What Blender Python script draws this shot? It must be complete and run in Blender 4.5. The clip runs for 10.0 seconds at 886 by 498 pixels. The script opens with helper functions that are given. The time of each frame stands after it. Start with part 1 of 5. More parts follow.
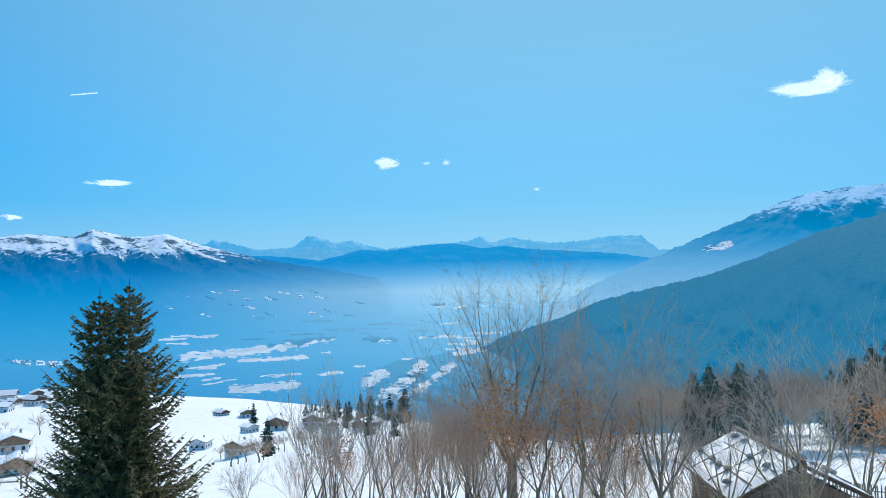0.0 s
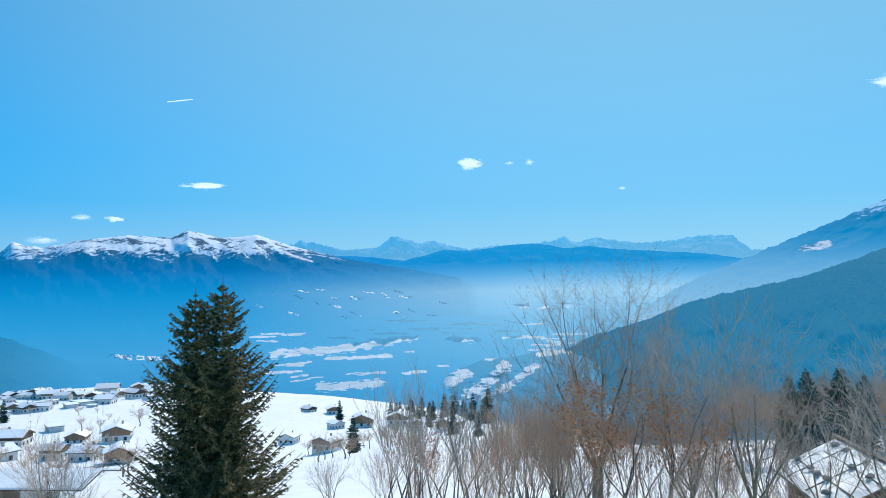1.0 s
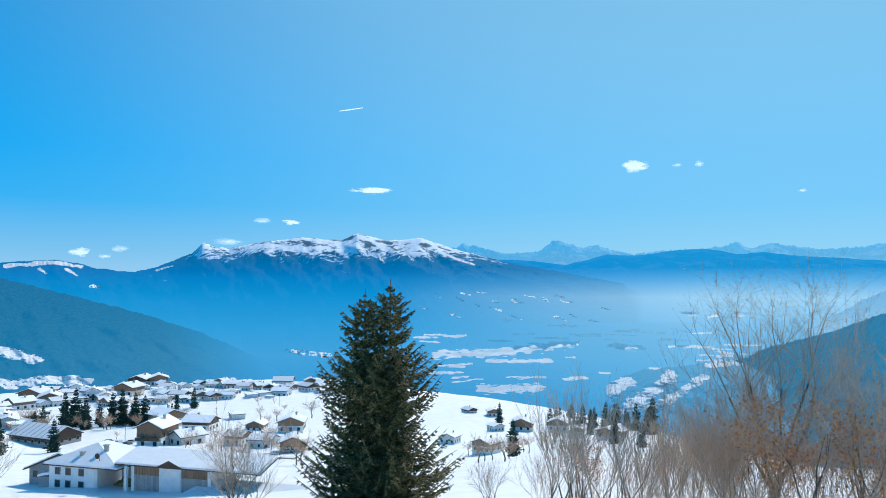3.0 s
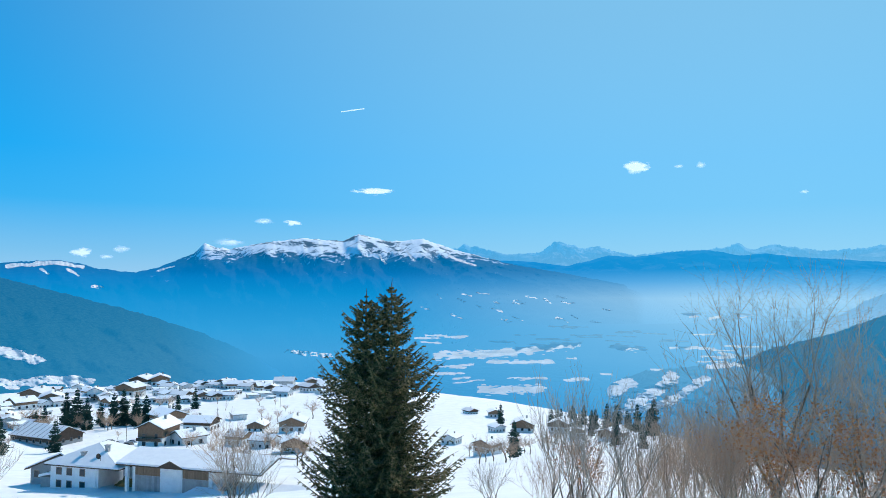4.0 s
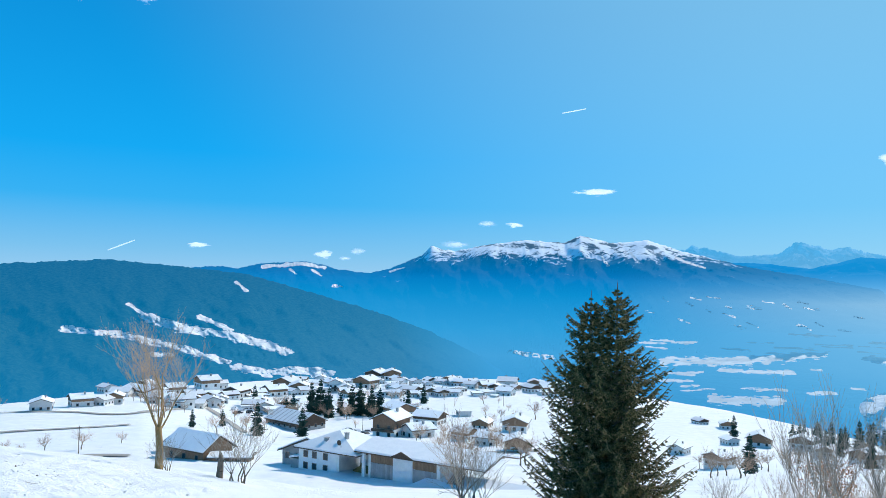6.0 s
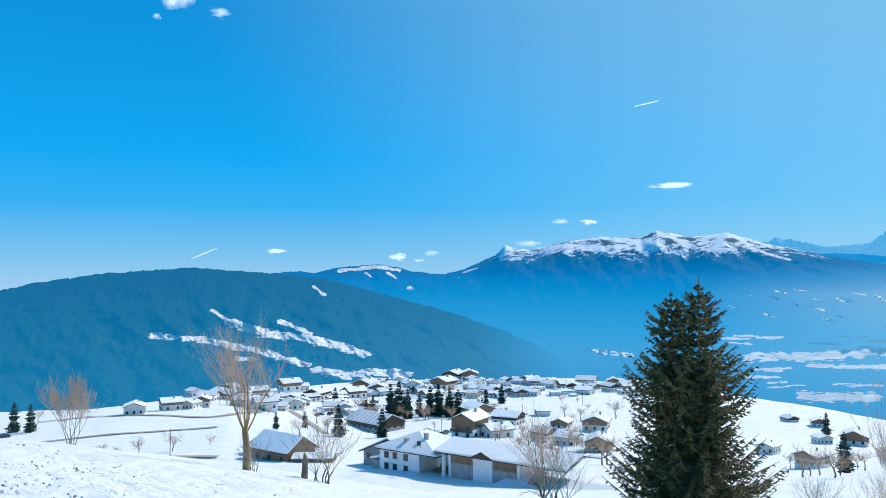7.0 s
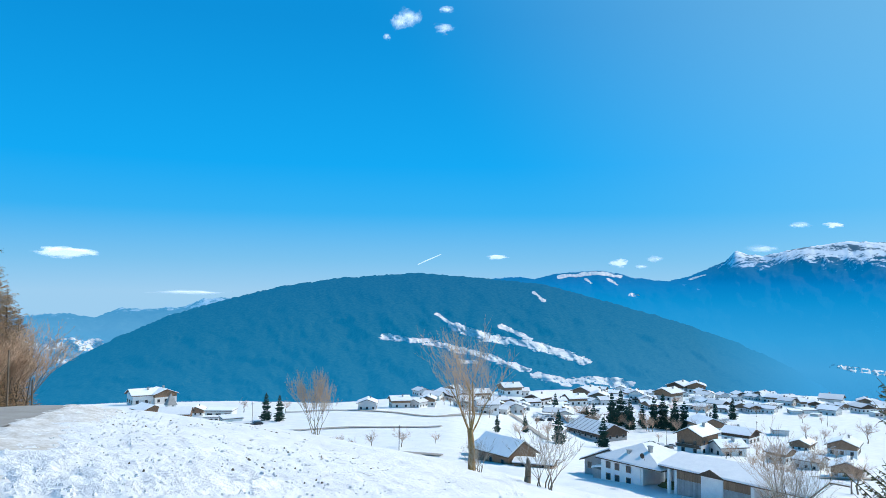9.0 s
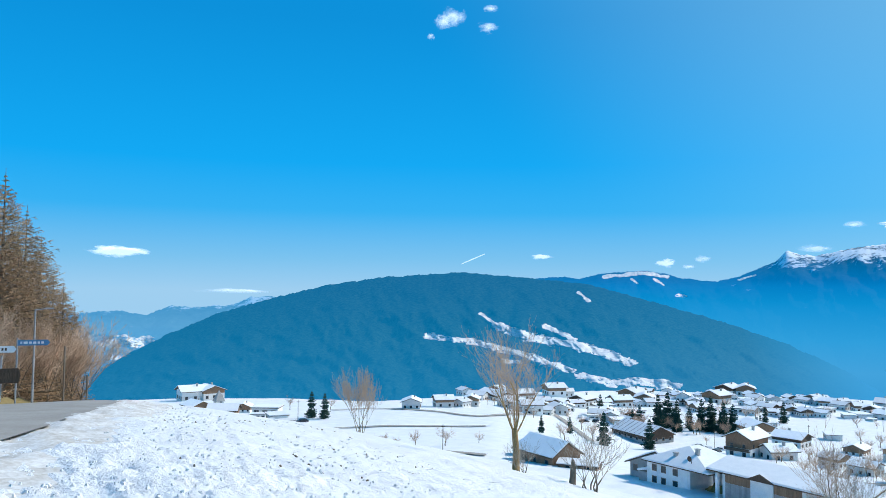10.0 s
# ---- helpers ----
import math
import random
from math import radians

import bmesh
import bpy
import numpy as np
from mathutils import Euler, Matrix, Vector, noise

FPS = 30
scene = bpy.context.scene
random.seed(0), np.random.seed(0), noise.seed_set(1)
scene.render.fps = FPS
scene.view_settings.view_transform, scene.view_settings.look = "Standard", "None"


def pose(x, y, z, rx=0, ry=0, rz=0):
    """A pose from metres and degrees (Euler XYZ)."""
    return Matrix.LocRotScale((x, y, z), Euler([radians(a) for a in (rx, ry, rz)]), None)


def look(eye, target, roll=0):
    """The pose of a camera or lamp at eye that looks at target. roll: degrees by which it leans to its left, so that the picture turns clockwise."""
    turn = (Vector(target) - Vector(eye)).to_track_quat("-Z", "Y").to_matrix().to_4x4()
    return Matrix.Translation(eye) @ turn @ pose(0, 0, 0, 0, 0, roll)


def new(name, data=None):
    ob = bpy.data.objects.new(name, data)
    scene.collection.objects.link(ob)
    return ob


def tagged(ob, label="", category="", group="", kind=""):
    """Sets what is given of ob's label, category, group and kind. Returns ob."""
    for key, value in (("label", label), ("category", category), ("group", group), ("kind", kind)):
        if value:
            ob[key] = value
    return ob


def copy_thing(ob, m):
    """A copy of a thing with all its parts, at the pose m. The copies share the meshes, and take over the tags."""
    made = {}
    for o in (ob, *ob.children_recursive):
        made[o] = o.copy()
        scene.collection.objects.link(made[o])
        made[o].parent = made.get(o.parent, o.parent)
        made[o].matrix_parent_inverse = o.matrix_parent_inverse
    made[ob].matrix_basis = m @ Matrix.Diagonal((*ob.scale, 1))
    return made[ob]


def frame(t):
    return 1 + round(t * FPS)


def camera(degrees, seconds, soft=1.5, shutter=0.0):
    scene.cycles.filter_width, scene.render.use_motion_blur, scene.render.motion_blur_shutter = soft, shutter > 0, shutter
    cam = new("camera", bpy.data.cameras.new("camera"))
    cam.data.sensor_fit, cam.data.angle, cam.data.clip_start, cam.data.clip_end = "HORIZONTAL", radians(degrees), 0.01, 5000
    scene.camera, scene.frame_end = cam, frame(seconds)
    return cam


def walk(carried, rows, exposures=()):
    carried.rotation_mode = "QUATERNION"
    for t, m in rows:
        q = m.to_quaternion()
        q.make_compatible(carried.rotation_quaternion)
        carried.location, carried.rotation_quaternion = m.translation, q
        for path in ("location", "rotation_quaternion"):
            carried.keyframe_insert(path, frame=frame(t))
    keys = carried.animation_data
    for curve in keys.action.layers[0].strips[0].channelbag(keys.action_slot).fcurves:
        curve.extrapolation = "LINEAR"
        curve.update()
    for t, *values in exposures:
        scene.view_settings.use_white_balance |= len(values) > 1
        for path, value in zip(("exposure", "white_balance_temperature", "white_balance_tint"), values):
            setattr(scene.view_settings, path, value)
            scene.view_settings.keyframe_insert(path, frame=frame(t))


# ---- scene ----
cam = camera(59.2, 10.0, soft=0.7)
EYE, ARM = 1.6, 0.45
# seconds, yaw, pitch, lean: somebody turns on the spot with the camera held out at arm's length
TURNS = [
    (0.0, 0.0, 2.3, 1.04), (0.5, 2.6, 2.37, 1.02), (1.0, 6.09, 2.41, 0.81), (1.5, 10.22, 2.46, 0.52),
    (2.0, 14.27, 2.68, 0.07), (2.5, 17.69, 2.68, -0.16), (4.0, 17.95, 2.8, -0.39), (4.5, 18.89, 2.83, -0.71),
    (5.0, 24.04, 2.85, -0.93), (5.5, 30.21, 2.85, -1.3), (7.0, 39.57, 2.72, 0.39), (7.5, 44.04, 2.98, 0.48),
    (8.0, 48.97, 3.08, 0.06), (8.5, 53.42, 3.18, -0.25), (9.0, 55.58, 3.17, -0.33), (9.5, 57.42, 3.14, -0.43),
    (10.0, 58.79, 3.11, -0.57),
]


def arm(yaw):
    a = radians(yaw)
    return -ARM * math.sin(a), ARM * (math.cos(a) - 1)


walk(cam, [(t, pose(*arm(yaw), EYE, 90 + pitch, lean, yaw)) for t, yaw, pitch, lean in TURNS], exposures=[(0.0, 0.0), (10.0, 0.0)])

# ---- sky and sun ----
SUN_BEARING, SUN_HEIGHT = -12.0, 40.0
world = bpy.data.worlds.new("winter_sky")
scene.world = world
world.use_nodes = True
wn, wl = world.node_tree.nodes, world.node_tree.links
sky = wn.new("ShaderNodeTexSky")
sky.sky_type = "NISHITA"
sky.sun_disc = False
sky.sun_elevation = radians(SUN_HEIGHT)
sky.sun_rotation = radians(-SUN_BEARING)
sky.altitude = 2500
sky.air_density, sky.dust_density, sky.ozone_density = 1.0, 1.8, 3.0
SUN_B, SUN_E = radians(SUN_BEARING), radians(SUN_HEIGHT)
SUN_WAY = Vector((-math.sin(SUN_B) * math.cos(SUN_E), math.cos(SUN_B) * math.cos(SUN_E), math.sin(SUN_E)))
way = wn.new("ShaderNodeTexCoord").outputs["Generated"]
up = wn.new("ShaderNodeSeparateXYZ")
wl.new(way, up.inputs[0])
# deep winter blue overhead, paling towards the skyline
blue = wn.new("ShaderNodeValToRGB")
SKY_BLUES = [(0.0, (0.34, 0.62, 0.88)), (0.04, (0.19, 0.54, 0.87)), (0.10, (0.03, 0.44, 0.91)), (0.16, (0.0, 0.395, 0.91)), (0.25, (0.0, 0.335, 0.81)), (0.33, (0.0, 0.285, 0.72)), (1.0, (0.0, 0.17, 0.45))]
while len(blue.color_ramp.elements) < len(SKY_BLUES):
    blue.color_ramp.elements.new(0.5)
for el, (x, c) in zip(blue.color_ramp.elements, SKY_BLUES):
    el.position, el.color = x, (*c, 1.0)
wl.new(up.outputs["Z"], blue.inputs[0])
scaled = wn.new("ShaderNodeMix")
scaled.data_type, scaled.blend_type, scaled.clamp_result = "RGBA", "MULTIPLY", False
scaled.inputs[0].default_value, scaled.inputs[7].default_value = 1.0, (8.2, 8.2, 8.2, 1.0)
wl.new(blue.outputs[0], scaled.inputs[6])
base = wn.new("ShaderNodeMix")
base.data_type = "RGBA"
base.inputs[0].default_value = 0.97
wl.new(sky.outputs[0], base.inputs[6]), wl.new(scaled.outputs[2], base.inputs[7])
# the wide pale glow round the sun
facing = wn.new("ShaderNodeVectorMath")
facing.operation = "DOT_PRODUCT"
wl.new(way, facing.inputs[0])
facing.inputs[1].default_value = SUN_WAY
near_sun = wn.new("ShaderNodeMapRange")
near_sun.interpolation_type = "SMOOTHSTEP"
for key, value in (("From Min", 0.42), ("From Max", 1.05), ("To Min", 0.0), ("To Max", 0.48)):
    near_sun.inputs[key].default_value = value
wl.new(facing.outputs["Value"], near_sun.inputs["Value"])
glare = wn.new("ShaderNodeMix")
glare.data_type = "RGBA"
glare.inputs[7].default_value = (3.9, 7.2, 8.4, 1.0)
wl.new(near_sun.outputs[0], glare.inputs[0]), wl.new(base.outputs[2], glare.inputs[6])
wl.new(glare.outputs[2], wn["Background"].inputs["Color"])
wn["Background"].inputs["Strength"].default_value = 0.122

sun = new("sun", bpy.data.lights.new("sun", "SUN"))
sun.data.energy, sun.data.angle, sun.data.color = 4.0, radians(0.5), (1.0, 0.93, 0.83)
sun.matrix_world = look(SUN_WAY * 100, (0, 0, 0))

# ---- small tools ----
def at(b, d, z=0.0):
    """A place by bearing (degrees to the left of the y axis), distance and height."""
    a = radians(b)
    return Vector((-d * math.sin(a), d * math.cos(a), z))


def sight(b, e, d):
    """The place at bearing b, d metres away on the level, seen at e degrees above eye height."""
    return at(b, d, EYE + d * math.tan(radians(e)))


def knots(x, rows):
    return float(np.interp(x, [r[0] for r in rows], [r[1] for r in rows]))


def fbm(x, y, z=0.0, octaves=4):
    return noise.fractal(Vector((x, y, z)), 1.0, 2.0, octaves)


def mesh_of(name, verts, faces, material, smooth=False):
    me = bpy.data.meshes.new(name)
    me.from_pydata([tuple(v) for v in verts], [], faces)
    if not isinstance(material, (list, tuple)):
        material = [material]
    for m in material:
        me.materials.append(m)
    if smooth:
        me.polygons.foreach_set("use_smooth", [True] * len(me.polygons))
    me.update()
    return me


def part(name, me, parent, label="", m=None):
    """Links a mesh as one object under a thing or under a part."""
    ob = new(name, me)
    ob.parent = parent
    if m is not None:
        ob.matrix_local = m
    if label:
        tagged(ob, label=label)
    return ob


class Shape:
    """Collects vertices and faces for one mesh."""

    def __init__(self):
        self.v, self.f, self.mi = [], [], []

    def face(self, pts, mi=0):
        n = len(self.v)
        self.v.extend(pts)
        self.f.append(tuple(range(n, n + len(pts))))
        self.mi.append(mi)

    def box(self, x0, x1, y0, y1, z0, z1, mi=0):
        n = len(self.v)
        self.v += [(x, y, z) for z in (z0, z1) for x, y in ((x0, y0), (x1, y0), (x1, y1), (x0, y1))]
        self.f += [tuple(n + i for i in q) for q in ((3, 2, 1, 0), (4, 5, 6, 7), (0, 1, 5, 4), (1, 2, 6, 5), (2, 3, 7, 6), (3, 0, 4, 7))]
        self.mi += [mi] * 6

    def prism(self, outline, y0, y1, mi=0):
        """An outline of (x, z), counter-clockwise seen from -y, drawn out from y0 to y1."""
        n, k = len(self.v), len(outline)
        self.v += [(x, y0, z) for x, z in outline] + [(x, y1, z) for x, z in outline]
        self.f += [tuple(n + i for i in range(k)), tuple(n + k + i for i in reversed(range(k)))]
        self.f += [(n + (i + 1) % k, n + i, n + k + i, n + k + (i + 1) % k) for i in range(k)]
        self.mi += [mi] * (k + 2)

    def tube(self, p, q, r0, r1, sides=4, mi=0):
        p, q = Vector(p), Vector(q)
        way = (q - p)
        if way.length < 1e-5:
            return
        way.normalize()
        u = way.orthogonal().normalized()
        w = way.cross(u)
        n = len(self.v)
        for c, r in ((p, r0), (q, r1)):
            for i in range(sides):
                a = 2 * math.pi * i / sides
                self.v.append(tuple(c + (u * math.cos(a) + w * math.sin(a)) * r))
        for i in range(sides):
            j = (i + 1) % sides
            self.f.append((n + i, n + j, n + sides + j, n + sides + i))
            self.mi.append(mi)

    def mesh(self, name, materials, smooth=False):
        me = mesh_of(name, self.v, self.f, materials, smooth)
        me.polygons.foreach_set("material_index", self.mi)
        me.update()
        return me


# ---- materials ----
class Nodes:
    def __init__(self, name):
        self.m = bpy.data.materials.new(name)
        self.m.use_nodes = True
        self.n, self.l = self.m.node_tree.nodes, self.m.node_tree.links
        self.bsdf, self.out = self.n["Principled BSDF"], self.n["Material Output"]
        self.co = self.n.new("ShaderNodeTexCoord")

    def set(self, node, key, val):
        if isinstance(val, bpy.types.NodeSocket):
            self.l.new(val, node.inputs[key])
        else:
            node.inputs[key].default_value = val

    def noise(self, scale, detail=4.0, rough=0.55, stretch=None):
        t = self.n.new("ShaderNodeTexNoise")
        self.set(t, "Scale", scale), self.set(t, "Detail", detail), self.set(t, "Roughness", rough)
        src = self.co.outputs["Object"]
        if stretch:
            mp = self.n.new("ShaderNodeMapping")
            mp.inputs["Scale"].default_value = stretch
            self.l.new(src, mp.inputs["Vector"])
            src = mp.outputs[0]
        self.l.new(src, t.inputs["Vector"])
        return t.outputs["Fac"]

    def ramp(self, x, a, b, lo=0.0, hi=1.0):
        r = self.n.new("ShaderNodeMapRange")
        r.clamp = True
        for k, v in (("Value", x), ("From Min", a), ("From Max", b), ("To Min", lo), ("To Max", hi)):
            self.set(r, k, v)
        return r.outputs[0]

    def mix(self, fac, a, b):
        m = self.n.new("ShaderNodeMix")
        m.data_type = "RGBA"
        self.set(m, 0, fac), self.set(m, 6, a), self.set(m, 7, b)
        return m.outputs[2]

    def math(self, op, a, b=0.0):
        m = self.n.new("ShaderNodeMath")
        m.operation = op
        self.set(m, 0, a), self.set(m, 1, b)
        return m.outputs[0]

    def tones(self, x, lo, hi, rows):
        """A colour (or grey) by x, through rows of (x, colour)."""
        r = self.n.new("ShaderNodeValToRGB")
        els = r.color_ramp.elements
        while len(els) < len(rows):
            els.new(0.5)
        for el, (p, c) in zip(els, rows):
            el.position, el.color = (p - lo) / (hi - lo), (*c, 1.0) if isinstance(c, tuple) else (c, c, c, 1.0)
        self.l.new(self.ramp(x, lo, hi), r.inputs[0])
        return r.outputs[0]

    def bump(self, h, strength=0.5, distance=0.02):
        b = self.n.new("ShaderNodeBump")
        self.set(b, "Strength", strength), self.set(b, "Distance", distance), self.set(b, "Height", h)
        self.l.new(b.outputs[0], self.bsdf.inputs["Normal"])

    def done(self, color, rough=0.8, metal=0.0, spec=None):
        self.set(self.bsdf, "Base Color", color), self.set(self.bsdf, "Roughness", rough), self.set(self.bsdf, "Metallic", metal)
        if spec is not None:
            self.set(self.bsdf, "Specular IOR Level", spec)
        return self.m


def rgb(r, g, b):
    return (r, g, b, 1.0)


def grainy(name, a, b, scale, rough=0.85, fine=6.0, bump=0.3, stretch=None, spec=0.3):
    """Two colours broken up at two scales, with a fine relief."""
    k = Nodes(name)
    big, small = k.noise(scale, 4, 0.6, stretch), k.noise(scale * fine, 3, 0.6, stretch)
    f = k.ramp(k.math("ADD", k.math("MULTIPLY", big, 0.6), k.math("MULTIPLY", small, 0.4)), 0.35, 0.65)
    info = k.n.new("ShaderNodeObjectInfo")
    col = k.mix(f, rgb(*a), rgb(*b))
    hsv = k.n.new("ShaderNodeHueSaturation")
    k.set(hsv, "Color", col), k.set(hsv, "Value", k.ramp(info.outputs["Random"], 0, 1, 0.85, 1.15))
    k.bump(small, bump, 0.02)
    return k.done(hsv.outputs[0], rough, 0.0, spec)


# painted haze colours by height angle: away from the sun, and under it
HAZE_TINT_CLEAR = [(-9, (0.032, 0.31, 0.67)), (-5, (0.06, 0.39, 0.77)), (-3, (0.03, 0.37, 0.77)), (-0.5, (0.004, 0.32, 0.75)), (1, (0.0, 0.26, 0.72)), (4, (0.0, 0.36, 0.90))]
HAZE_TINT_BRIGHT = [(-9, (0.07, 0.40, 0.76)), (-6, (0.13, 0.48, 0.83)), (-3, (0.22, 0.57, 0.90)), (-0.7, (0.36, 0.68, 0.95)), (0.5, (0.12, 0.46, 0.84)), (1.4, (0.012, 0.34, 0.78)), (4, (0.008, 0.36, 0.83))]


def hazed_far_material(name, wood_a, wood_b, grain, haze_share, snow_line=None, snow=(0.9, 0.91, 0.93), relief=4.0, clear=HAZE_TINT_CLEAR, bright=HAZE_TINT_BRIGHT, fade=None, stretch=None, raggedness=500):
    """Woods, with snow above a ragged line, and air haze painted over them as emission."""
    k = Nodes(name)
    sep = k.n.new("ShaderNodeSeparateXYZ")
    k.l.new(k.co.outputs["Object"], sep.inputs[0])
    x, y, z = sep.outputs["X"], sep.outputs["Y"], sep.outputs["Z"]
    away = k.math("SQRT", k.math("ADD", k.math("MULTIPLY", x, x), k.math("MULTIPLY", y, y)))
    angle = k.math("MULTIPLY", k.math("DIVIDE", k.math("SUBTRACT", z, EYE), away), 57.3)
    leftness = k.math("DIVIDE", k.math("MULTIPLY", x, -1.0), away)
    woods = k.mix(k.ramp(k.noise(grain, 5, 0.7, stretch), 0.4, 0.62), rgb(*wood_a), rgb(*wood_b))
    col = woods
    if snow_line:
        lumps = k.math("ADD", k.math("MULTIPLY", k.noise(0.007, 6, 0.7), 0.5), k.math("MULTIPLY", k.noise(0.03, 6, 0.75, (1.6, 0.5, 1.0)), 0.5))
        ragged = k.math("ADD", z, k.math("MULTIPLY", k.math("SUBTRACT", lumps, 0.5), raggedness))
        white = k.math("MULTIPLY", k.ramp(ragged, *snow_line), k.ramp(k.noise(0.011, 6, 0.72, (1.0, 1.0, 0.5)), 0.42, 0.48, 0.08, 1.0))
        # thin streaks of snow lying in the gullies
        streak = k.math("MULTIPLY", k.ramp(k.noise(0.02, 5, 0.7, (1.0, 1.0, 0.22)), 0.655, 0.69), k.ramp(k.noise(0.004, 2, 0.5), 0.46, 0.56))
        col = k.mix(k.math("MAXIMUM", white, k.math("MULTIPLY", streak, 0.7)), woods, rgb(*snow))
    k.done(col, 0.95, 0.0, 0.05)
    k.bump(k.noise(grain * 1.2, 4, 0.7, stretch), 0.7, relief)
    # haze painted as emission, paler towards the sun's bearing
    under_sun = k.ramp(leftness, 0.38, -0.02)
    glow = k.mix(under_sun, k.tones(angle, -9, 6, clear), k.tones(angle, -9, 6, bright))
    share = k.tones(angle, -9, 6, haze_share)
    # fades one flank wholly into the painted haze
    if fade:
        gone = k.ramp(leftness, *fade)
        glow = k.mix(gone, glow, k.mix(under_sun, k.tones(angle, -9, 6, HAZE_TINT_CLEAR), k.tones(angle, -9, 6, HAZE_TINT_BRIGHT)))
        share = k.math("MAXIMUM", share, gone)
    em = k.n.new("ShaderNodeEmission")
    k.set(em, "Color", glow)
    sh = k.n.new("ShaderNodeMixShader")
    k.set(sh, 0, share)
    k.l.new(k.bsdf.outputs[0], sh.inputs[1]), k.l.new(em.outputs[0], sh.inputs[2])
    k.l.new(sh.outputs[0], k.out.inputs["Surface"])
    return k.m


# ---- the lie of the land ----
NEAR = [(-180, -0.05), (-90, 0.1), (-40, 0.24), (-25, 0.27), (0, 0.265), (15, 0.25), (30, 0.24), (44, 0.218), (54, 0.18), (65, 0.14), (80, 0.09), (88, 0.095), (95, 0.085), (110, 0.05), (150, 0.0), (180, -0.05)]
BEYOND = [(-180, -0.05), (-90, 0.02), (-29, 0.07), (-10, 0.12), (6, 0.157), (15, 0.2), (28, 0.25), (46, 0.265), (54, 0.265), (65, 0.3), (78, 0.24), (83, 0.15), (92, 0.12), (110, 0.05), (180, -0.05)]
RIM = [(-180, 150), (-90, 120), (-40, 95), (-22, 80), (-8, 76), (0, 110), (5, 350), (16, 480), (30, 640), (45, 620), (56, 450), (61, 390), (64, 372), (70, 405), (80, 420), (100, 420), (130, 300), (180, 150)]
TERRACE_A = [(0, -36), (165, -37.5), (326, -58), (550, -70), (800, -82)]
TERRACE_B = [(0, -36), (165, -37.5), (345, -49), (450, -57), (800, -80)]


def eased(rows):
    """The rows drawn out to every degree and rounded off."""
    x = np.arange(-200, 201)
    y = np.interp((x + 180) % 360 - 180, [r[0] for r in rows], [r[1] for r in rows])
    k = np.exp(-0.5 * (np.arange(-12, 13) / 3.5) ** 2)
    return np.convolve(y, k / k.sum(), "same")


NEAR_EASED, BEYOND_EASED = eased(NEAR), eased(BEYOND)


def by_degree(table, b):
    i = int(math.floor(b))
    return float(table[i + 200] * (1 - b + i) + table[i + 201] * (b - i))


def land(b, d):
    """Height of the ground at bearing b and distance d."""
    b = (b + 180) % 360 - 180
    near = -by_degree(NEAR_EASED, b) * min(d, 40) - by_degree(BEYOND_EASED, b) * max(d - 40, 0)
    w = min(max((b - 45) / 10, 0), 1)
    shelf = knots(d, TERRACE_A) * (1 - w) + knots(d, TERRACE_B) * w
    if b < 0:
        shelf -= 30 * min(-b / 15, 1)
    z = near if near - shelf > 3 else shelf + 3 * math.exp((near - shelf) / 3 - 1)
    rim = knots(b, RIM)
    if d > rim:
        z -= 0.0016 * min(d - rim, 120) ** 2 + 0.4 * max(d - rim - 120, 0)
    return z


def land_xy(x, y):
    return land(math.degrees(math.atan2(-x, y)), math.hypot(x, y))


def steps(lo, hi, fine_lo, fine_hi, fine, coarse):
    out, b = [], lo
    while b < hi:
        out.append(b)
        b += fine if fine_lo <= b < fine_hi else coarse
    return out


snow = Nodes("snow_ground")
grass_n = snow.noise(0.9, 6, 0.75)
clod = snow.noise(7.0, 5, 0.65)
dirt = snow.math("MULTIPLY", snow.ramp(grass_n, 0.64, 0.68), snow.ramp(clod, 0.5, 0.56))
white = snow.mix(snow.ramp(snow.noise(0.25, 4, 0.6), 0.35, 0.7), rgb(0.80, 0.81, 0.83), rgb(0.90, 0.90, 0.90))
snow.bump(snow.math("ADD", snow.math("MULTIPLY", clod, 0.6), snow.noise(0.6, 3, 0.6)), 0.9, 0.16)
SNOW_GROUND = snow.done(snow.mix(dirt, white, rgb(0.12, 0.085, 0.05)), 0.7, 0.0, 0.25)

bearings = steps(-180, 180, -34, 98, 0.4, 4.0)
rings = [1.5 * 1.018 ** i for i in range(190)]
rings += [rings[-1] * 1.03 ** i for i in range(1, 101)]
verts, faces = [(0, 0, 0)], []
for d in rings:
    for b in bearings:
        p = at(b, d)
        z = land(b, d)
        if d < 130:
            fade = min(1, (130 - d) / 60)
            z += fade * (0.10 * fbm(p.x * 0.35, p.y * 0.35) + 0.05 * fbm(p.x * 1.7, p.y * 1.7, 3) + ((0.045 + 0.07 * min(max((b - 50) / 20, 0), 1)) * fbm(p.x * 4, p.y * 4, 8, 4) if d < 35 else 0))
        z += min(d / 150, 1) * 1.0 * fbm(p.x * 0.02, p.y * 0.02, 7)
        verts.append((p.x, p.y, z))
nb = len(bearings)
for j in range(nb):
    faces.append((0, 1 + (j + 1) % nb, 1 + j)[::-1])
for i in range(len(rings) - 1):
    for j in range(nb):
        k = (j + 1) % nb
        faces.append((1 + i * nb + j, 1 + (i + 1) * nb + j, 1 + (i + 1) * nb + k, 1 + i * nb + k))
ground = new("ground", mesh_of("ground", verts, faces, SNOW_GROUND, True))
tagged(ground, "snow-covered hillside and village terrace with bare tufts", "ground", kind="structure")

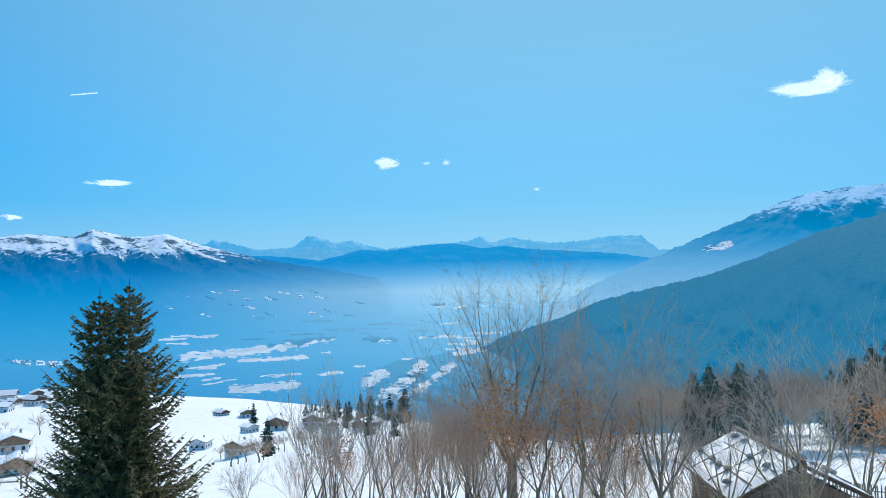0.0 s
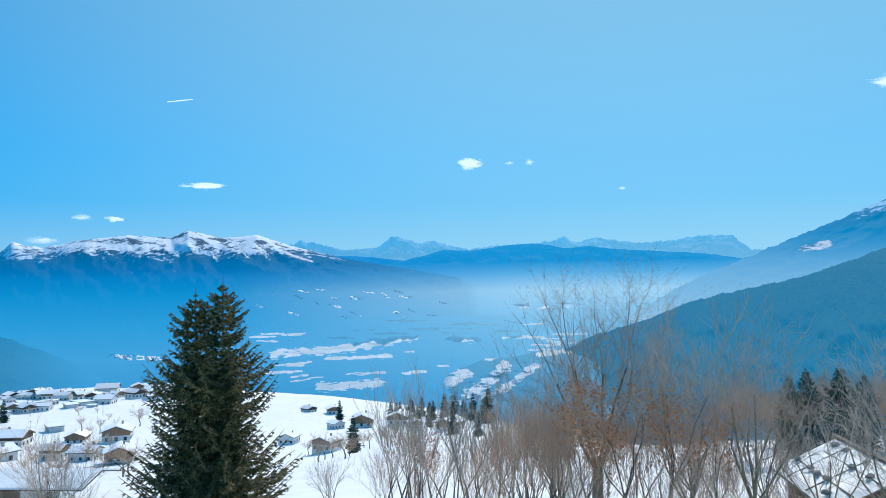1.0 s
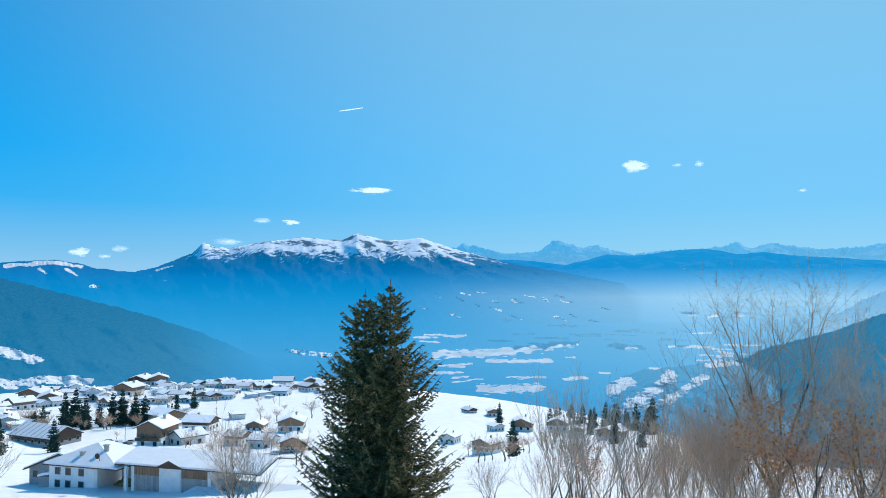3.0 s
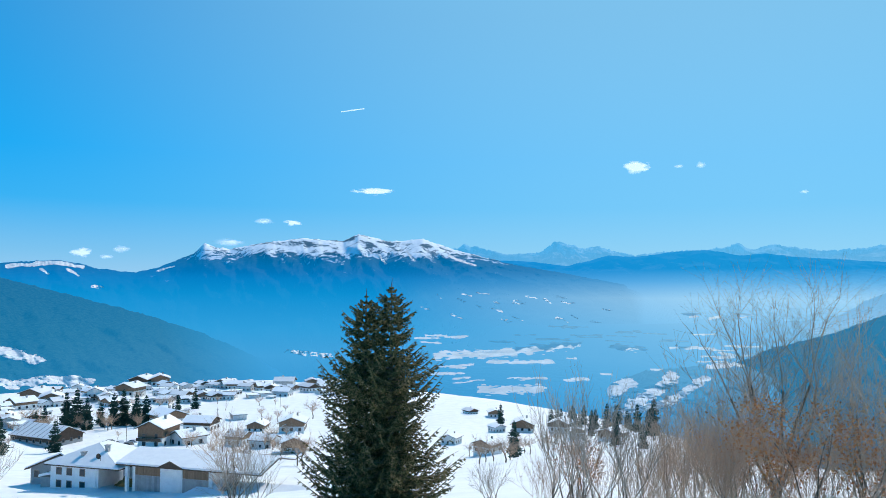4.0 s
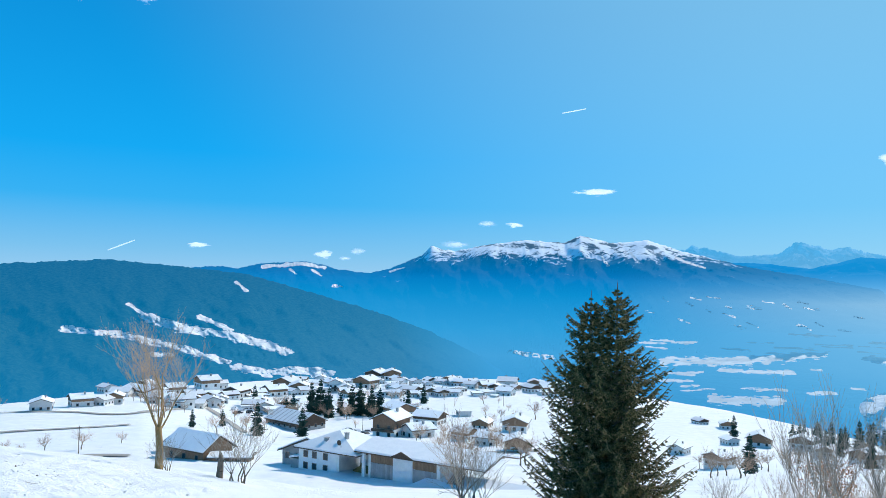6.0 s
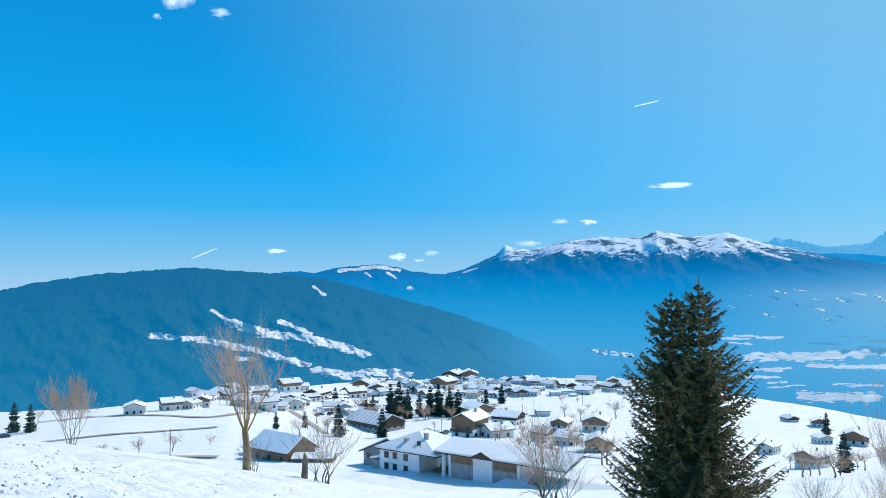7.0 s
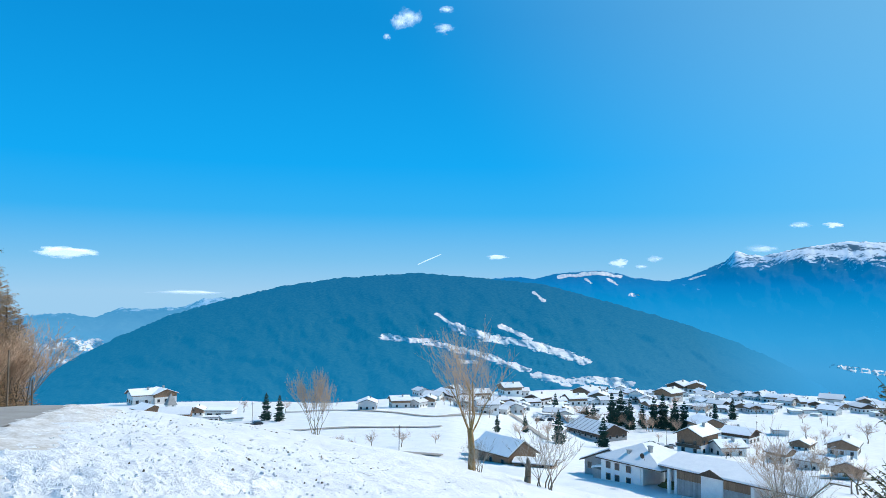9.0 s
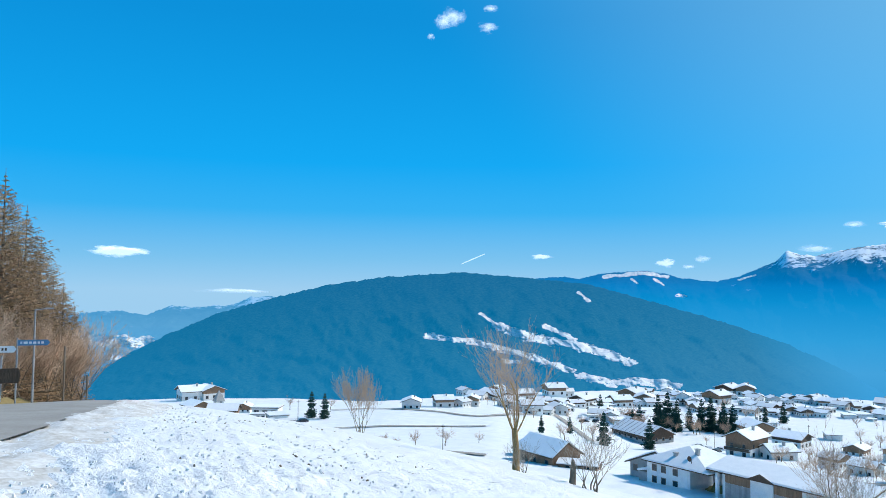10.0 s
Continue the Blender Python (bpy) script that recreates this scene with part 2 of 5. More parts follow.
# ---- distance: valley floor and mountains ----
FLOOR = -140.0
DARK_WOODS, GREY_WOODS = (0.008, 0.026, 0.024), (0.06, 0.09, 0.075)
# haze tints that the hills and the right mountain emit
HILL_HAZE_TINT = [(-9, (0.014, 0.30, 0.64)), (-3, (0.006, 0.28, 0.62)), (2, (0.0, 0.25, 0.62))]
SLOPE_HAZE_TINT = [(-9, (0.01, 0.30, 0.60)), (0, (0.02, 0.30, 0.62)), (5, (0.06, 0.33, 0.62))]
RIGHT_HAZE_TINT = [(-3, (0.32, 0.62, 0.90)), (0.5, (0.16, 0.50, 0.87)), (3, (0.0, 0.36, 0.83)), (6, (0.0, 0.36, 0.85))]
# each far surface, snow fields too, emits haze by rows of (angle, share)
FAR_FLOOR = hazed_far_material("valley_floor", DARK_WOODS, GREY_WOODS, 0.02, [(-9, 0.93), (6, 0.95)])
FAR_RANGE = hazed_far_material("far_range", (0.10, 0.12, 0.15), (0.6, 0.6, 0.62), 0.012, [(-2, 0.97), (1, 0.85), (4, 0.80)], (185, 225), clear=[(-2, (0.2, 0.5, 0.86)), (4, (0.03, 0.42, 0.86))], bright=[(-2, (0.3, 0.6, 0.9)), (4, (0.06, 0.47, 0.88))], stretch=(1.0, 1.0, 0.3))
FRONT_RANGE = hazed_far_material("front_range", DARK_WOODS, (0.16, 0.18, 0.20), 0.012, [(-2, 0.98), (0.5, 0.95), (1.5, 0.86), (4, 0.80)], stretch=(1.0, 1.0, 0.25))
FAR_MASSIF = hazed_far_material("massif", DARK_WOODS, (0.03, 0.05, 0.05), 0.02, [(-9, 0.94), (-3, 0.93), (-1, 0.88), (0.5, 0.78), (2, 0.45), (2.6, 0.2), (4, 0.12)], (140, 154), fade=(0.22, 0.06, 0.0, 0.98), raggedness=440)
FAR_RIGHT = hazed_far_material("right_mountain", DARK_WOODS, GREY_WOODS, 0.02, [(-3, 0.93), (1, 0.82), (4, 0.55), (6, 0.4)], (235, 255), clear=RIGHT_HAZE_TINT, bright=RIGHT_HAZE_TINT)
FAR_DOME = hazed_far_material("dome", (0.006, 0.022, 0.018), (0.045, 0.09, 0.06), 0.13, [(-9, 0.66), (-3, 0.56), (2, 0.5)], relief=4.0, clear=HILL_HAZE_TINT, bright=HILL_HAZE_TINT, fade=(0.77, 0.50, 0.0, 0.97), stretch=(1.0, 1.0, 0.4))
FAR_SLOPE = hazed_far_material("near_slope", (0.008, 0.028, 0.022), (0.06, 0.105, 0.08), 0.17, [(-9, 0.62), (0, 0.58), (5, 0.6)], relief=4.0, clear=SLOPE_HAZE_TINT, bright=SLOPE_HAZE_TINT, stretch=(1.0, 1.0, 0.4))
FAR_HILL = hazed_far_material("low_hill", (0.008, 0.028, 0.03), (0.05, 0.08, 0.08), 0.12, [(-9, 0.75), (6, 0.75)])
FAR_SNOW = hazed_far_material("far_snow_field", (0.62, 0.62, 0.64), (0.90, 0.88, 0.86), 0.05, [(-9, 0.22), (-2, 0.12), (4, 0.1)])
VALLEY_SNOW = hazed_far_material("valley_snow_field", (0.66, 0.63, 0.60), (0.92, 0.87, 0.82), 0.03, [(-9, 0.45), (-4, 0.38), (-1.5, 0.35), (4, 0.35)], stretch=(1.0, 0.35, 1.0))
FAR_LEFT = hazed_far_material("far_left_ridges", DARK_WOODS, GREY_WOODS, 0.02, [(-8, 0.85), (-3, 0.80), (0, 0.62)], (-84, -66), clear=[(-8, (0.05, 0.36, 0.74)), (-2.5, (0.12, 0.46, 0.84)), (0, (0.05, 0.40, 0.84))])


class Ridge:
    """A mountain side by its skyline (bearing, angle of height), its distance at the top and at the foot."""

    def __init__(self, name, label, sky_line, foot, d_top, d_foot, material, rough=0.05, gully=60.0, seed=0, step=0.12):
        self.sky_line, self.foot, self.d_top, self.d_foot, self.rough, self.gully, self.seed = sorted(sky_line), sorted(foot), d_top, d_foot, rough, gully, seed
        lo, hi = self.sky_line[0][0], self.sky_line[-1][0]
        cols = np.arange(lo, hi + step, step)
        rows = [-0.6, -0.25] + [(i / 70) ** 1.25 for i in range(71)]
        verts, faces = [], []
        for v in rows:
            for b in cols:
                verts.append(tuple(self.place(b, v)))
        n = len(cols)
        for i in range(len(rows) - 1):
            for j in range(n - 1):
                faces.append((i * n + j, i * n + j + 1, (i + 1) * n + j + 1, (i + 1) * n + j))
        self.ob = new(name, mesh_of(name, verts, faces, material, True))
        tagged(self.ob, label, "mountain", kind="structure")

    def top(self, b):
        return knots(b, self.sky_line)

    def crest(self, b):
        return self.rough * (2 * fbm(b * 1.3, self.seed, 0, 6) + 1.6 * fbm(b * 6.0, self.seed, 2, 4))

    def place(self, b, v, lift=0.0):
        e1, e0 = self.top(b), knots(b, self.foot)
        if v < 0:
            d = self.d_top - v * 700
            return at(b, d, EYE + self.d_top * math.tan(radians(e1 + self.crest(b))) + v * 300)
        d = self.d_top + (self.d_foot - self.d_top) * v ** 0.85
        slant = b * 0.5 + v * 3.0
        d += self.gully * min(v * 4, 1) * (1.1 * fbm(slant, self.seed + v * 6.0, 5, 6) - 0.8 * abs(fbm(b * 0.4 - v * 2.5, v * 5.0, self.seed, 5)))
        return sight(b, e1 + (e0 - e1) * v + self.crest(b) * max(0.0, 1 - v * 22), d - lift)

    def on(self, b, e, lift=4.0):
        e1, e0 = self.top(b), knots(b, self.foot)
        return self.place(b, min(max((e - e1) / (e0 - e1), 0.0), 1.0), lift)


far_range = Ridge("backdrop_far_range", "jagged limestone peaks along the horizon, blue with painted haze", [(19, 2.3), (17.44, 2.73), (16.9, 2.85), (16.4, 3.23), (16.0, 2.95), (15.57, 3.0), (14.53, 2.73), (13.29, 2.4), (10.82, 2.6), (10.32, 2.97), (9.9, 3.3), (9.38, 3.34), (8.7, 3.12), (8.37, 3.13), (7.76, 2.84), (6.76, 3.03), (5.76, 2.7), (4.11, 2.37), (1.41, 2.66), (-1.09, 2.74), (-2.76, 3.12), (-3.78, 2.7), (-5.03, 3.07), (-7.69, 2.59), (-10.54, 2.72), (-12.14, 3.0), (-14.31, 2.94), (-15.45, 1.98), (-18.5, 1.6)], [(-20, -2.0), (20, -2.0)], 4500, 4050, FAR_RANGE, 0.055, 160, 3, 0.06)
front_range = Ridge("backdrop_front_range", "wooded ridge before the jagged peaks, paled with painted haze", [(17, 2.0), (12, 1.95), (9, 1.6), (7.6, 1.9), (6, 2.35), (4.1, 2.25), (2.5, 2.45), (1.4, 2.6), (-0.6, 2.72), (-1.8, 2.55), (-2.8, 2.3), (-4.5, 2.45), (-6.2, 2.2), (-9, 2.0), (-12.8, 1.7), (-15, 1.3), (-18, 0.9)], [(-20, -2.1), (20, -2.1)], 4150, 3750, FRONT_RANGE, 0.02, 160, 9)
massif = Ridge("backdrop_massif", "mountain massif with snow on its broad summit, blue with painted haze", [(52, 1.0), (50.15, 1.16), (48.92, 1.0), (47.3, 1.39), (46.02, 1.5), (44.3, 1.62), (43.05, 1.42), (41.85, 1.1), (39.56, 0.85), (38.12, 1.2), (37.02, 1.66), (35.73, 2.23), (34.99, 2.95), (34.22, 2.73), (33.26, 2.58), (30.93, 3.1), (28.14, 3.47), (25.3, 3.3), (24.2, 3.85), (22.01, 3.33), (20.68, 3.38), (19.52, 3.55), (18.27, 3.14), (17.02, 2.73), (12.88, 1.7), (8.78, 1.0), (5.0, 0.3), (2.5, -0.9), (0, -2.2)], [(52, -10), (30, -10), (21, -8), (14, -2.8), (0, -2.4)], 3950, 1900, FAR_MASSIF, 0.03, 300, 1, 0.09)
right_mountain = Ridge("backdrop_right_mountain", "mountain with a snowy summit ridge, blue with painted haze", [(-7, -2.6), (-8.81, -1.74), (-10.45, -0.74), (-12.87, 0.43), (-15.24, 1.38), (-16.79, 2.06), (-20.57, 3.58), (-22.76, 4.52), (-24.88, 5.27), (-27.58, 5.57), (-29.77, 5.66), (-40, 6.5)], [(-40, -3), (-5, -3)], 3300, 2300, FAR_RIGHT, 0.06, 120, 5)
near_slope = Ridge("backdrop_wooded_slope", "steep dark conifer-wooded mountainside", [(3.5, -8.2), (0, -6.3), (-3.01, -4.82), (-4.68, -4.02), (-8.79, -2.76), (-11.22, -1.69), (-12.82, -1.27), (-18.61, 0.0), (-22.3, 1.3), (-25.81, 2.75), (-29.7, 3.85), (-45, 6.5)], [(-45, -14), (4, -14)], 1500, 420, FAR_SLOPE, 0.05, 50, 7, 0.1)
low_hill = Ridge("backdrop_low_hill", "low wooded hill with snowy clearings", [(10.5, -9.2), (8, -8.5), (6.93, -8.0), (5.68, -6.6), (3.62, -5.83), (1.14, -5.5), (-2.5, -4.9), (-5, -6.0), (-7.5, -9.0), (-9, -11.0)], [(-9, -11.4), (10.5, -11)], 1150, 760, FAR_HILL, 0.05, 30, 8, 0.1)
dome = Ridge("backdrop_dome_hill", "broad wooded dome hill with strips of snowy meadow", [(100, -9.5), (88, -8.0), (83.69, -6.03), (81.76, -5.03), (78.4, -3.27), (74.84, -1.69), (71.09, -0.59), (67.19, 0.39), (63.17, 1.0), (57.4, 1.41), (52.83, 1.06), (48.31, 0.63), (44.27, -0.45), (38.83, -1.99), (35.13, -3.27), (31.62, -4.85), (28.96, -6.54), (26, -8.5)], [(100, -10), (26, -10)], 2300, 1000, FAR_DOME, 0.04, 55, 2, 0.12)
far_left = Ridge("backdrop_far_left", "far ridges with snowfields beyond the dome hill, paled with painted haze", [(100, -1.5), (88, -1.3), (84.04, -1.74), (81.63, -1.5), (79.48, -1.8), (78.03, -1.2), (76.17, -1.25), (73.88, -1.11), (72.73, -0.58), (71.16, -0.44), (69.57, -0.67), (66, -1.0)], [(100, -9), (66, -9)], 4300, 2600, FAR_LEFT, 0.05, 160, 4)

verts, faces = [], []
fb, fd = np.arange(-50, 110.1, 1.0), [540 * 1.06 ** i for i in range(38)]
for d in fd:
    for b in fb:
        p = at(b, d)
        verts.append((p.x, p.y, FLOOR - 180 * min(max((b - 19) / 8, 0), 1) + 7 * fbm(p.x * 0.003, p.y * 0.003)))
for i in range(len(fd) - 1):
    for j in range(len(fb) - 1):
        n = len(fb)
        faces.append((i * n + j, (i + 1) * n + j, (i + 1) * n + j + 1, i * n + j + 1))
tagged(new("backdrop_valley_floor", mesh_of("valley_floor", verts, faces, FAR_FLOOR, True)), "valley floor with woods and fields, blue with painted haze", "valley", kind="structure")


class Flat:
    def on(self, b, e, lift=4.0):
        d = (EYE - FLOOR - 9) / math.tan(radians(-e)) if e < -2.23 else 3400 + 600 * (e + 2.23)
        return sight(b, e, d - lift)


valley = Flat()


def snow_field(surface, line, width, seed, ragged=0.55, cell=0.038):
    """A ragged snowy meadow lying on a far slope, along a line of (bearing, angle)."""
    line = [Vector(p) for p in line]
    b0, b1 = min(p.x for p in line) - width * 2, max(p.x for p in line) + width * 2
    e0, e1 = min(p.y for p in line) - width * 1.5, max(p.y for p in line) + width * 1.5
    nb, ne = int((b1 - b0) / cell) + 1, int((e1 - e0) / cell * 2) + 1
    verts, faces, index = [], [], {}
    streaky = 0.8 if surface is valley else 0.2

    def corner(i, j):
        if (i, j) not in index:
            index[i, j] = len(verts)
            verts.append(tuple(surface.on(b0 + i * cell, e0 + j * cell / 2)))
        return index[i, j]

    for i in range(nb):
        for j in range(ne):
            p = Vector((b0 + i * cell, e0 + j * cell / 2))
            best = 9.0
            for a, c in zip(line, line[1:]):
                ac = c - a
                s = min(max((p - a).dot(ac) / ac.length_squared, 0), 1)
                q = p - (a + ac * s)
                best = min(best, math.hypot(q.x * 0.6, q.y))
            if best < width * (0.95 + ragged * 1.9 * (0.6 * fbm(p.x * 1.3, p.y * 3.5, seed, 4) + streaky * fbm(p.x * 1.6, p.y * 13.0, seed, 4))):
                faces.append((corner(i, j), corner(i, j + 1), corner(i + 1, j + 1), corner(i + 1, j)))
    if faces:
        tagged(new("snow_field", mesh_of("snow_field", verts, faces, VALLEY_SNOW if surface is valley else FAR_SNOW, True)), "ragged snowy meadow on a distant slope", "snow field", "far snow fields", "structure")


for n, (surface, line, width) in enumerate([
    (dome, [(59.84, -3.3), (56.54, -3.62), (52.82, -4.53), (49.54, -5.59)], 0.22), (dome, [(54.68, -2.5), (52.41, -3.3), (49.54, -3.68), (45.29, -4.82)], 0.3),
    (dome, [(54.3, -5.0), (53.2, -5.1)], 0.16), (dome, [(51.3, -2.45), (49.33, -3.35)], 0.16), (dome, [(48.72, -5.98), (46.7, -6.34), (44.7, -6.17), (42.34, -6.41)], 0.3),
    (dome, [(48.9, 0.0), (48.2, -0.6)], 0.1), (dome, [(56, -1.6), (55, -2.3)], 0.1), (massif, [(40.78, -5.78), (38.87, -5.32), (35.54, -6.34)], 0.4), (massif, [(36.06, -4.26), (34.61, -4.48)], 0.14),
    (massif, [(34.09, -5.71), (32.33, -5.81)], 0.22), (massif, [(29.09, -4.66), (26.11, -5.01)], 0.16), (massif, [(42, -0.1), (41.6, -0.2)], 0.12), (massif, [(47.0, 1.15), (45.5, 1.3), (44.2, 1.42), (42.8, 1.15)], 0.13), (massif, [(43.6, 1.0), (43.0, 0.6)], 0.07), (massif, [(45.2, 1.0), (44.8, 0.7)], 0.06), (massif, [(38.0, 1.0), (37.0, 1.3)], 0.06), (massif, [(20.6, 2.6), (20.1, 2.0)], 0.08), (massif, [(17.5, 2.3), (16.6, 1.9), (15.6, 1.6)], 0.07), (massif, [(22.6, 2.3), (22.2, 1.7)], 0.07),
    (valley, [(18.27, -5.0), (13.68, -4.75), (8.29, -4.0)], 0.28), (valley, [(14.5, -5.4), (10, -5.35)], 0.14), (valley, [(5.2, -1.9), (2, -1.85), (0.2, -1.8)], 0.18), (valley, [(19.0, -2.0), (16.17, -1.95)], 0.1),
    (valley, [(14.87, -7.41), (10.94, -7.3)], 0.28), (valley, [(12.2, -1.8), (10, -1.8)], 0.08), (valley, [(17.7, -3.68), (16.2, -3.6)], 0.09), (valley, [(5.65, -4.15), (3.59, -4.3)], 0.18), (valley, [(9, -6.6), (7.5, -6.5)], 0.1),
    (low_hill, [(6.1, -7.6), (4.6, -6.7)], 0.4), (low_hill, [(4.2, -8.1), (2.8, -7.3), (1.7, -6.2)], 0.34), (low_hill, [(5.5, -8.9), (2, -8.0), (-0.5, -6.2)], 0.25), (low_hill, [(-1, -5.4), (-3.5, -4.95)], 0.2),
    (far_left, [(82, -3.6), (79.5, -3.7)], 0.4), (far_left, [(81.5, -4.6), (80.2, -4.9)], 0.25), (far_left, [(84, -3.5), (83, -3.6)], 0.2), (right_mountain, [(-18.8, 1.9), (-20.2, 2.1)], 0.2),
]):
    snow_field(surface, line, width, n * 3.7)
rnd = random.Random(3)
for n in range(70):
    b, e = rnd.uniform(-4, 20), -1.7 - 5.4 * rnd.random() ** 1.3
    ln = rnd.uniform(0.4, 2.2)
    snow_field(valley, [(b, e), (b - ln, e + rnd.uniform(-0.08, 0.12))], rnd.uniform(0.03, 0.08), 200 + n * 2.3, 0.8)
for n in range(22):
    b, e = rnd.uniform(6, 20), rnd.uniform(-2.6, -0.3)
    snow_field(massif, [(b, e), (b - rnd.uniform(0.3, 0.9), e - rnd.uniform(0.05, 0.3))], rnd.uniform(0.04, 0.07), 400 + n, 0.8)

# ---- surfaces of the things ----
ROOF_SNOW = grainy("roof_snow", (0.80, 0.81, 0.83), (0.90, 0.90, 0.90), 0.8, 0.7, 5, 0.3)
PLASTER = grainy("white_plaster", (0.70, 0.70, 0.68), (0.84, 0.83, 0.80), 0.7, 0.85, 8, 0.15)
WOOD = grainy("brown_boards", (0.22, 0.125, 0.075), (0.38, 0.24, 0.15), 1.2, 0.8, 4, 0.4, (6, 6, 0.6))
OLD_WOOD = grainy("weathered_boards", (0.14, 0.10, 0.075), (0.30, 0.23, 0.17), 1.4, 0.85, 4, 0.6, (9, 9, 0.5))
DARK_WOOD = grainy("dark_boards", (0.07, 0.045, 0.03), (0.15, 0.10, 0.07), 1.2, 0.8, 4, 0.4, (6, 6, 0.6))
GREY_WALL = grainy("grey_render", (0.30, 0.30, 0.29), (0.42, 0.41, 0.39), 0.6, 0.9, 6, 0.2)
STONE = grainy("stone", (0.16, 0.16, 0.17), (0.34, 0.33, 0.32), 3.0, 0.9, 5, 0.6)
ASPHALT = grainy("asphalt", (0.33, 0.305, 0.275), (0.46, 0.43, 0.39), 0.5, 0.85, 20, 0.2)
STEEL = grainy("galvanised_steel", (0.25, 0.26, 0.27), (0.38, 0.39, 0.40), 4.0, 0.5, 4, 0.1)
SIGN_BLUE = grainy("blue_sign_paint", (0.08, 0.20, 0.34), (0.10, 0.24, 0.40), 3.0, 0.5, 4, 0.05)
SIGN_WHITE = grainy("white_sign_paint", (0.7, 0.7, 0.7), (0.8, 0.8, 0.8), 3.0, 0.5, 4, 0.05)
BARK = grainy("bark", (0.10, 0.08, 0.06), (0.26, 0.21, 0.16), 3.0, 0.9, 5, 0.8, (3, 3, 0.8))
PALE_BARK = grainy("pale_bark", (0.17, 0.14, 0.085), (0.34, 0.28, 0.18), 3.0, 0.9, 5, 0.6, (3, 3, 0.8))
YELLOW_BARK = grainy("lichened_bark", (0.26, 0.15, 0.05), (0.46, 0.32, 0.15), 2.0, 0.9, 5, 0.8, (3, 3, 0.8))
TWIGS = grainy("twigs", (0.34, 0.28, 0.22), (0.55, 0.47, 0.38), 1.5, 0.9, 3, 0.1)
RED_TWIGS = grainy("reddish_twigs", (0.42, 0.28, 0.19), (0.62, 0.45, 0.32), 1.5, 0.9, 3, 0.1)
DRY_GRASS = grainy("dry_grass", (0.22, 0.15, 0.05), (0.36, 0.27, 0.12), 1.5, 0.95, 6, 0.6)
DIRTY_SNOW = grainy("dirty_snow", (0.50, 0.45, 0.39), (0.86, 0.85, 0.84), 1.6, 0.85, 5, 0.9)
PANE = Nodes("window_pane").done(rgb(0.03, 0.04, 0.05), 0.12, 0.0, 0.6)


def island_mix(name, colours, rough=0.8):
    """Each loose piece takes one of a run of colours."""
    k = Nodes(name)
    geo = k.n.new("ShaderNodeNewGeometry")
    ramp = k.n.new("ShaderNodeValToRGB")
    els = ramp.color_ramp.elements
    while len(els) < len(colours):
        els.new(0.5)
    for i, (el, c) in enumerate(zip(els, colours)):
        el.position, el.color = i / (len(colours) - 1), rgb(*c)
    k.l.new(geo.outputs["Random Per Island"], ramp.inputs[0])
    return k.done(ramp.outputs[0], rough, 0.0, 0.15)


NEEDLES = island_mix("spruce_needles", [(0.035, 0.042, 0.014), (0.08, 0.082, 0.03), (0.17, 0.145, 0.06), (0.34, 0.24, 0.13)])
# greens lightened towards blue to paint in the haze over the village
HAZED_NEEDLES = island_mix("hazed_conifer_needles", [(0.02, 0.055, 0.045), (0.035, 0.08, 0.06), (0.06, 0.105, 0.07)])
LARCH_TWIGS = island_mix("larch_twigs", [(0.24, 0.15, 0.09), (0.40, 0.26, 0.16), (0.52, 0.37, 0.24), (0.32, 0.24, 0.12)], 0.9)
LEAVES = island_mix("dry_leaves", [(0.46, 0.17, 0.055), (0.60, 0.27, 0.10), (0.38, 0.15, 0.07), (0.62, 0.36, 0.17)], 0.8)


def foot(b, e, start=60.0):
    """Distance at which the ground past start is met at e degrees below the eye."""
    d = start
    while d < knots(b, RIM) - 8 and math.degrees(math.atan2(land(b, d) - EYE, d)) < e:
        d += 1.0
    return d


def thing(name, label, category, group="", m=None):
    ob = new(name)
    ob.empty_display_size = 0.3
    if m is not None:
        ob.matrix_world = m
    return tagged(ob, label, category, group)


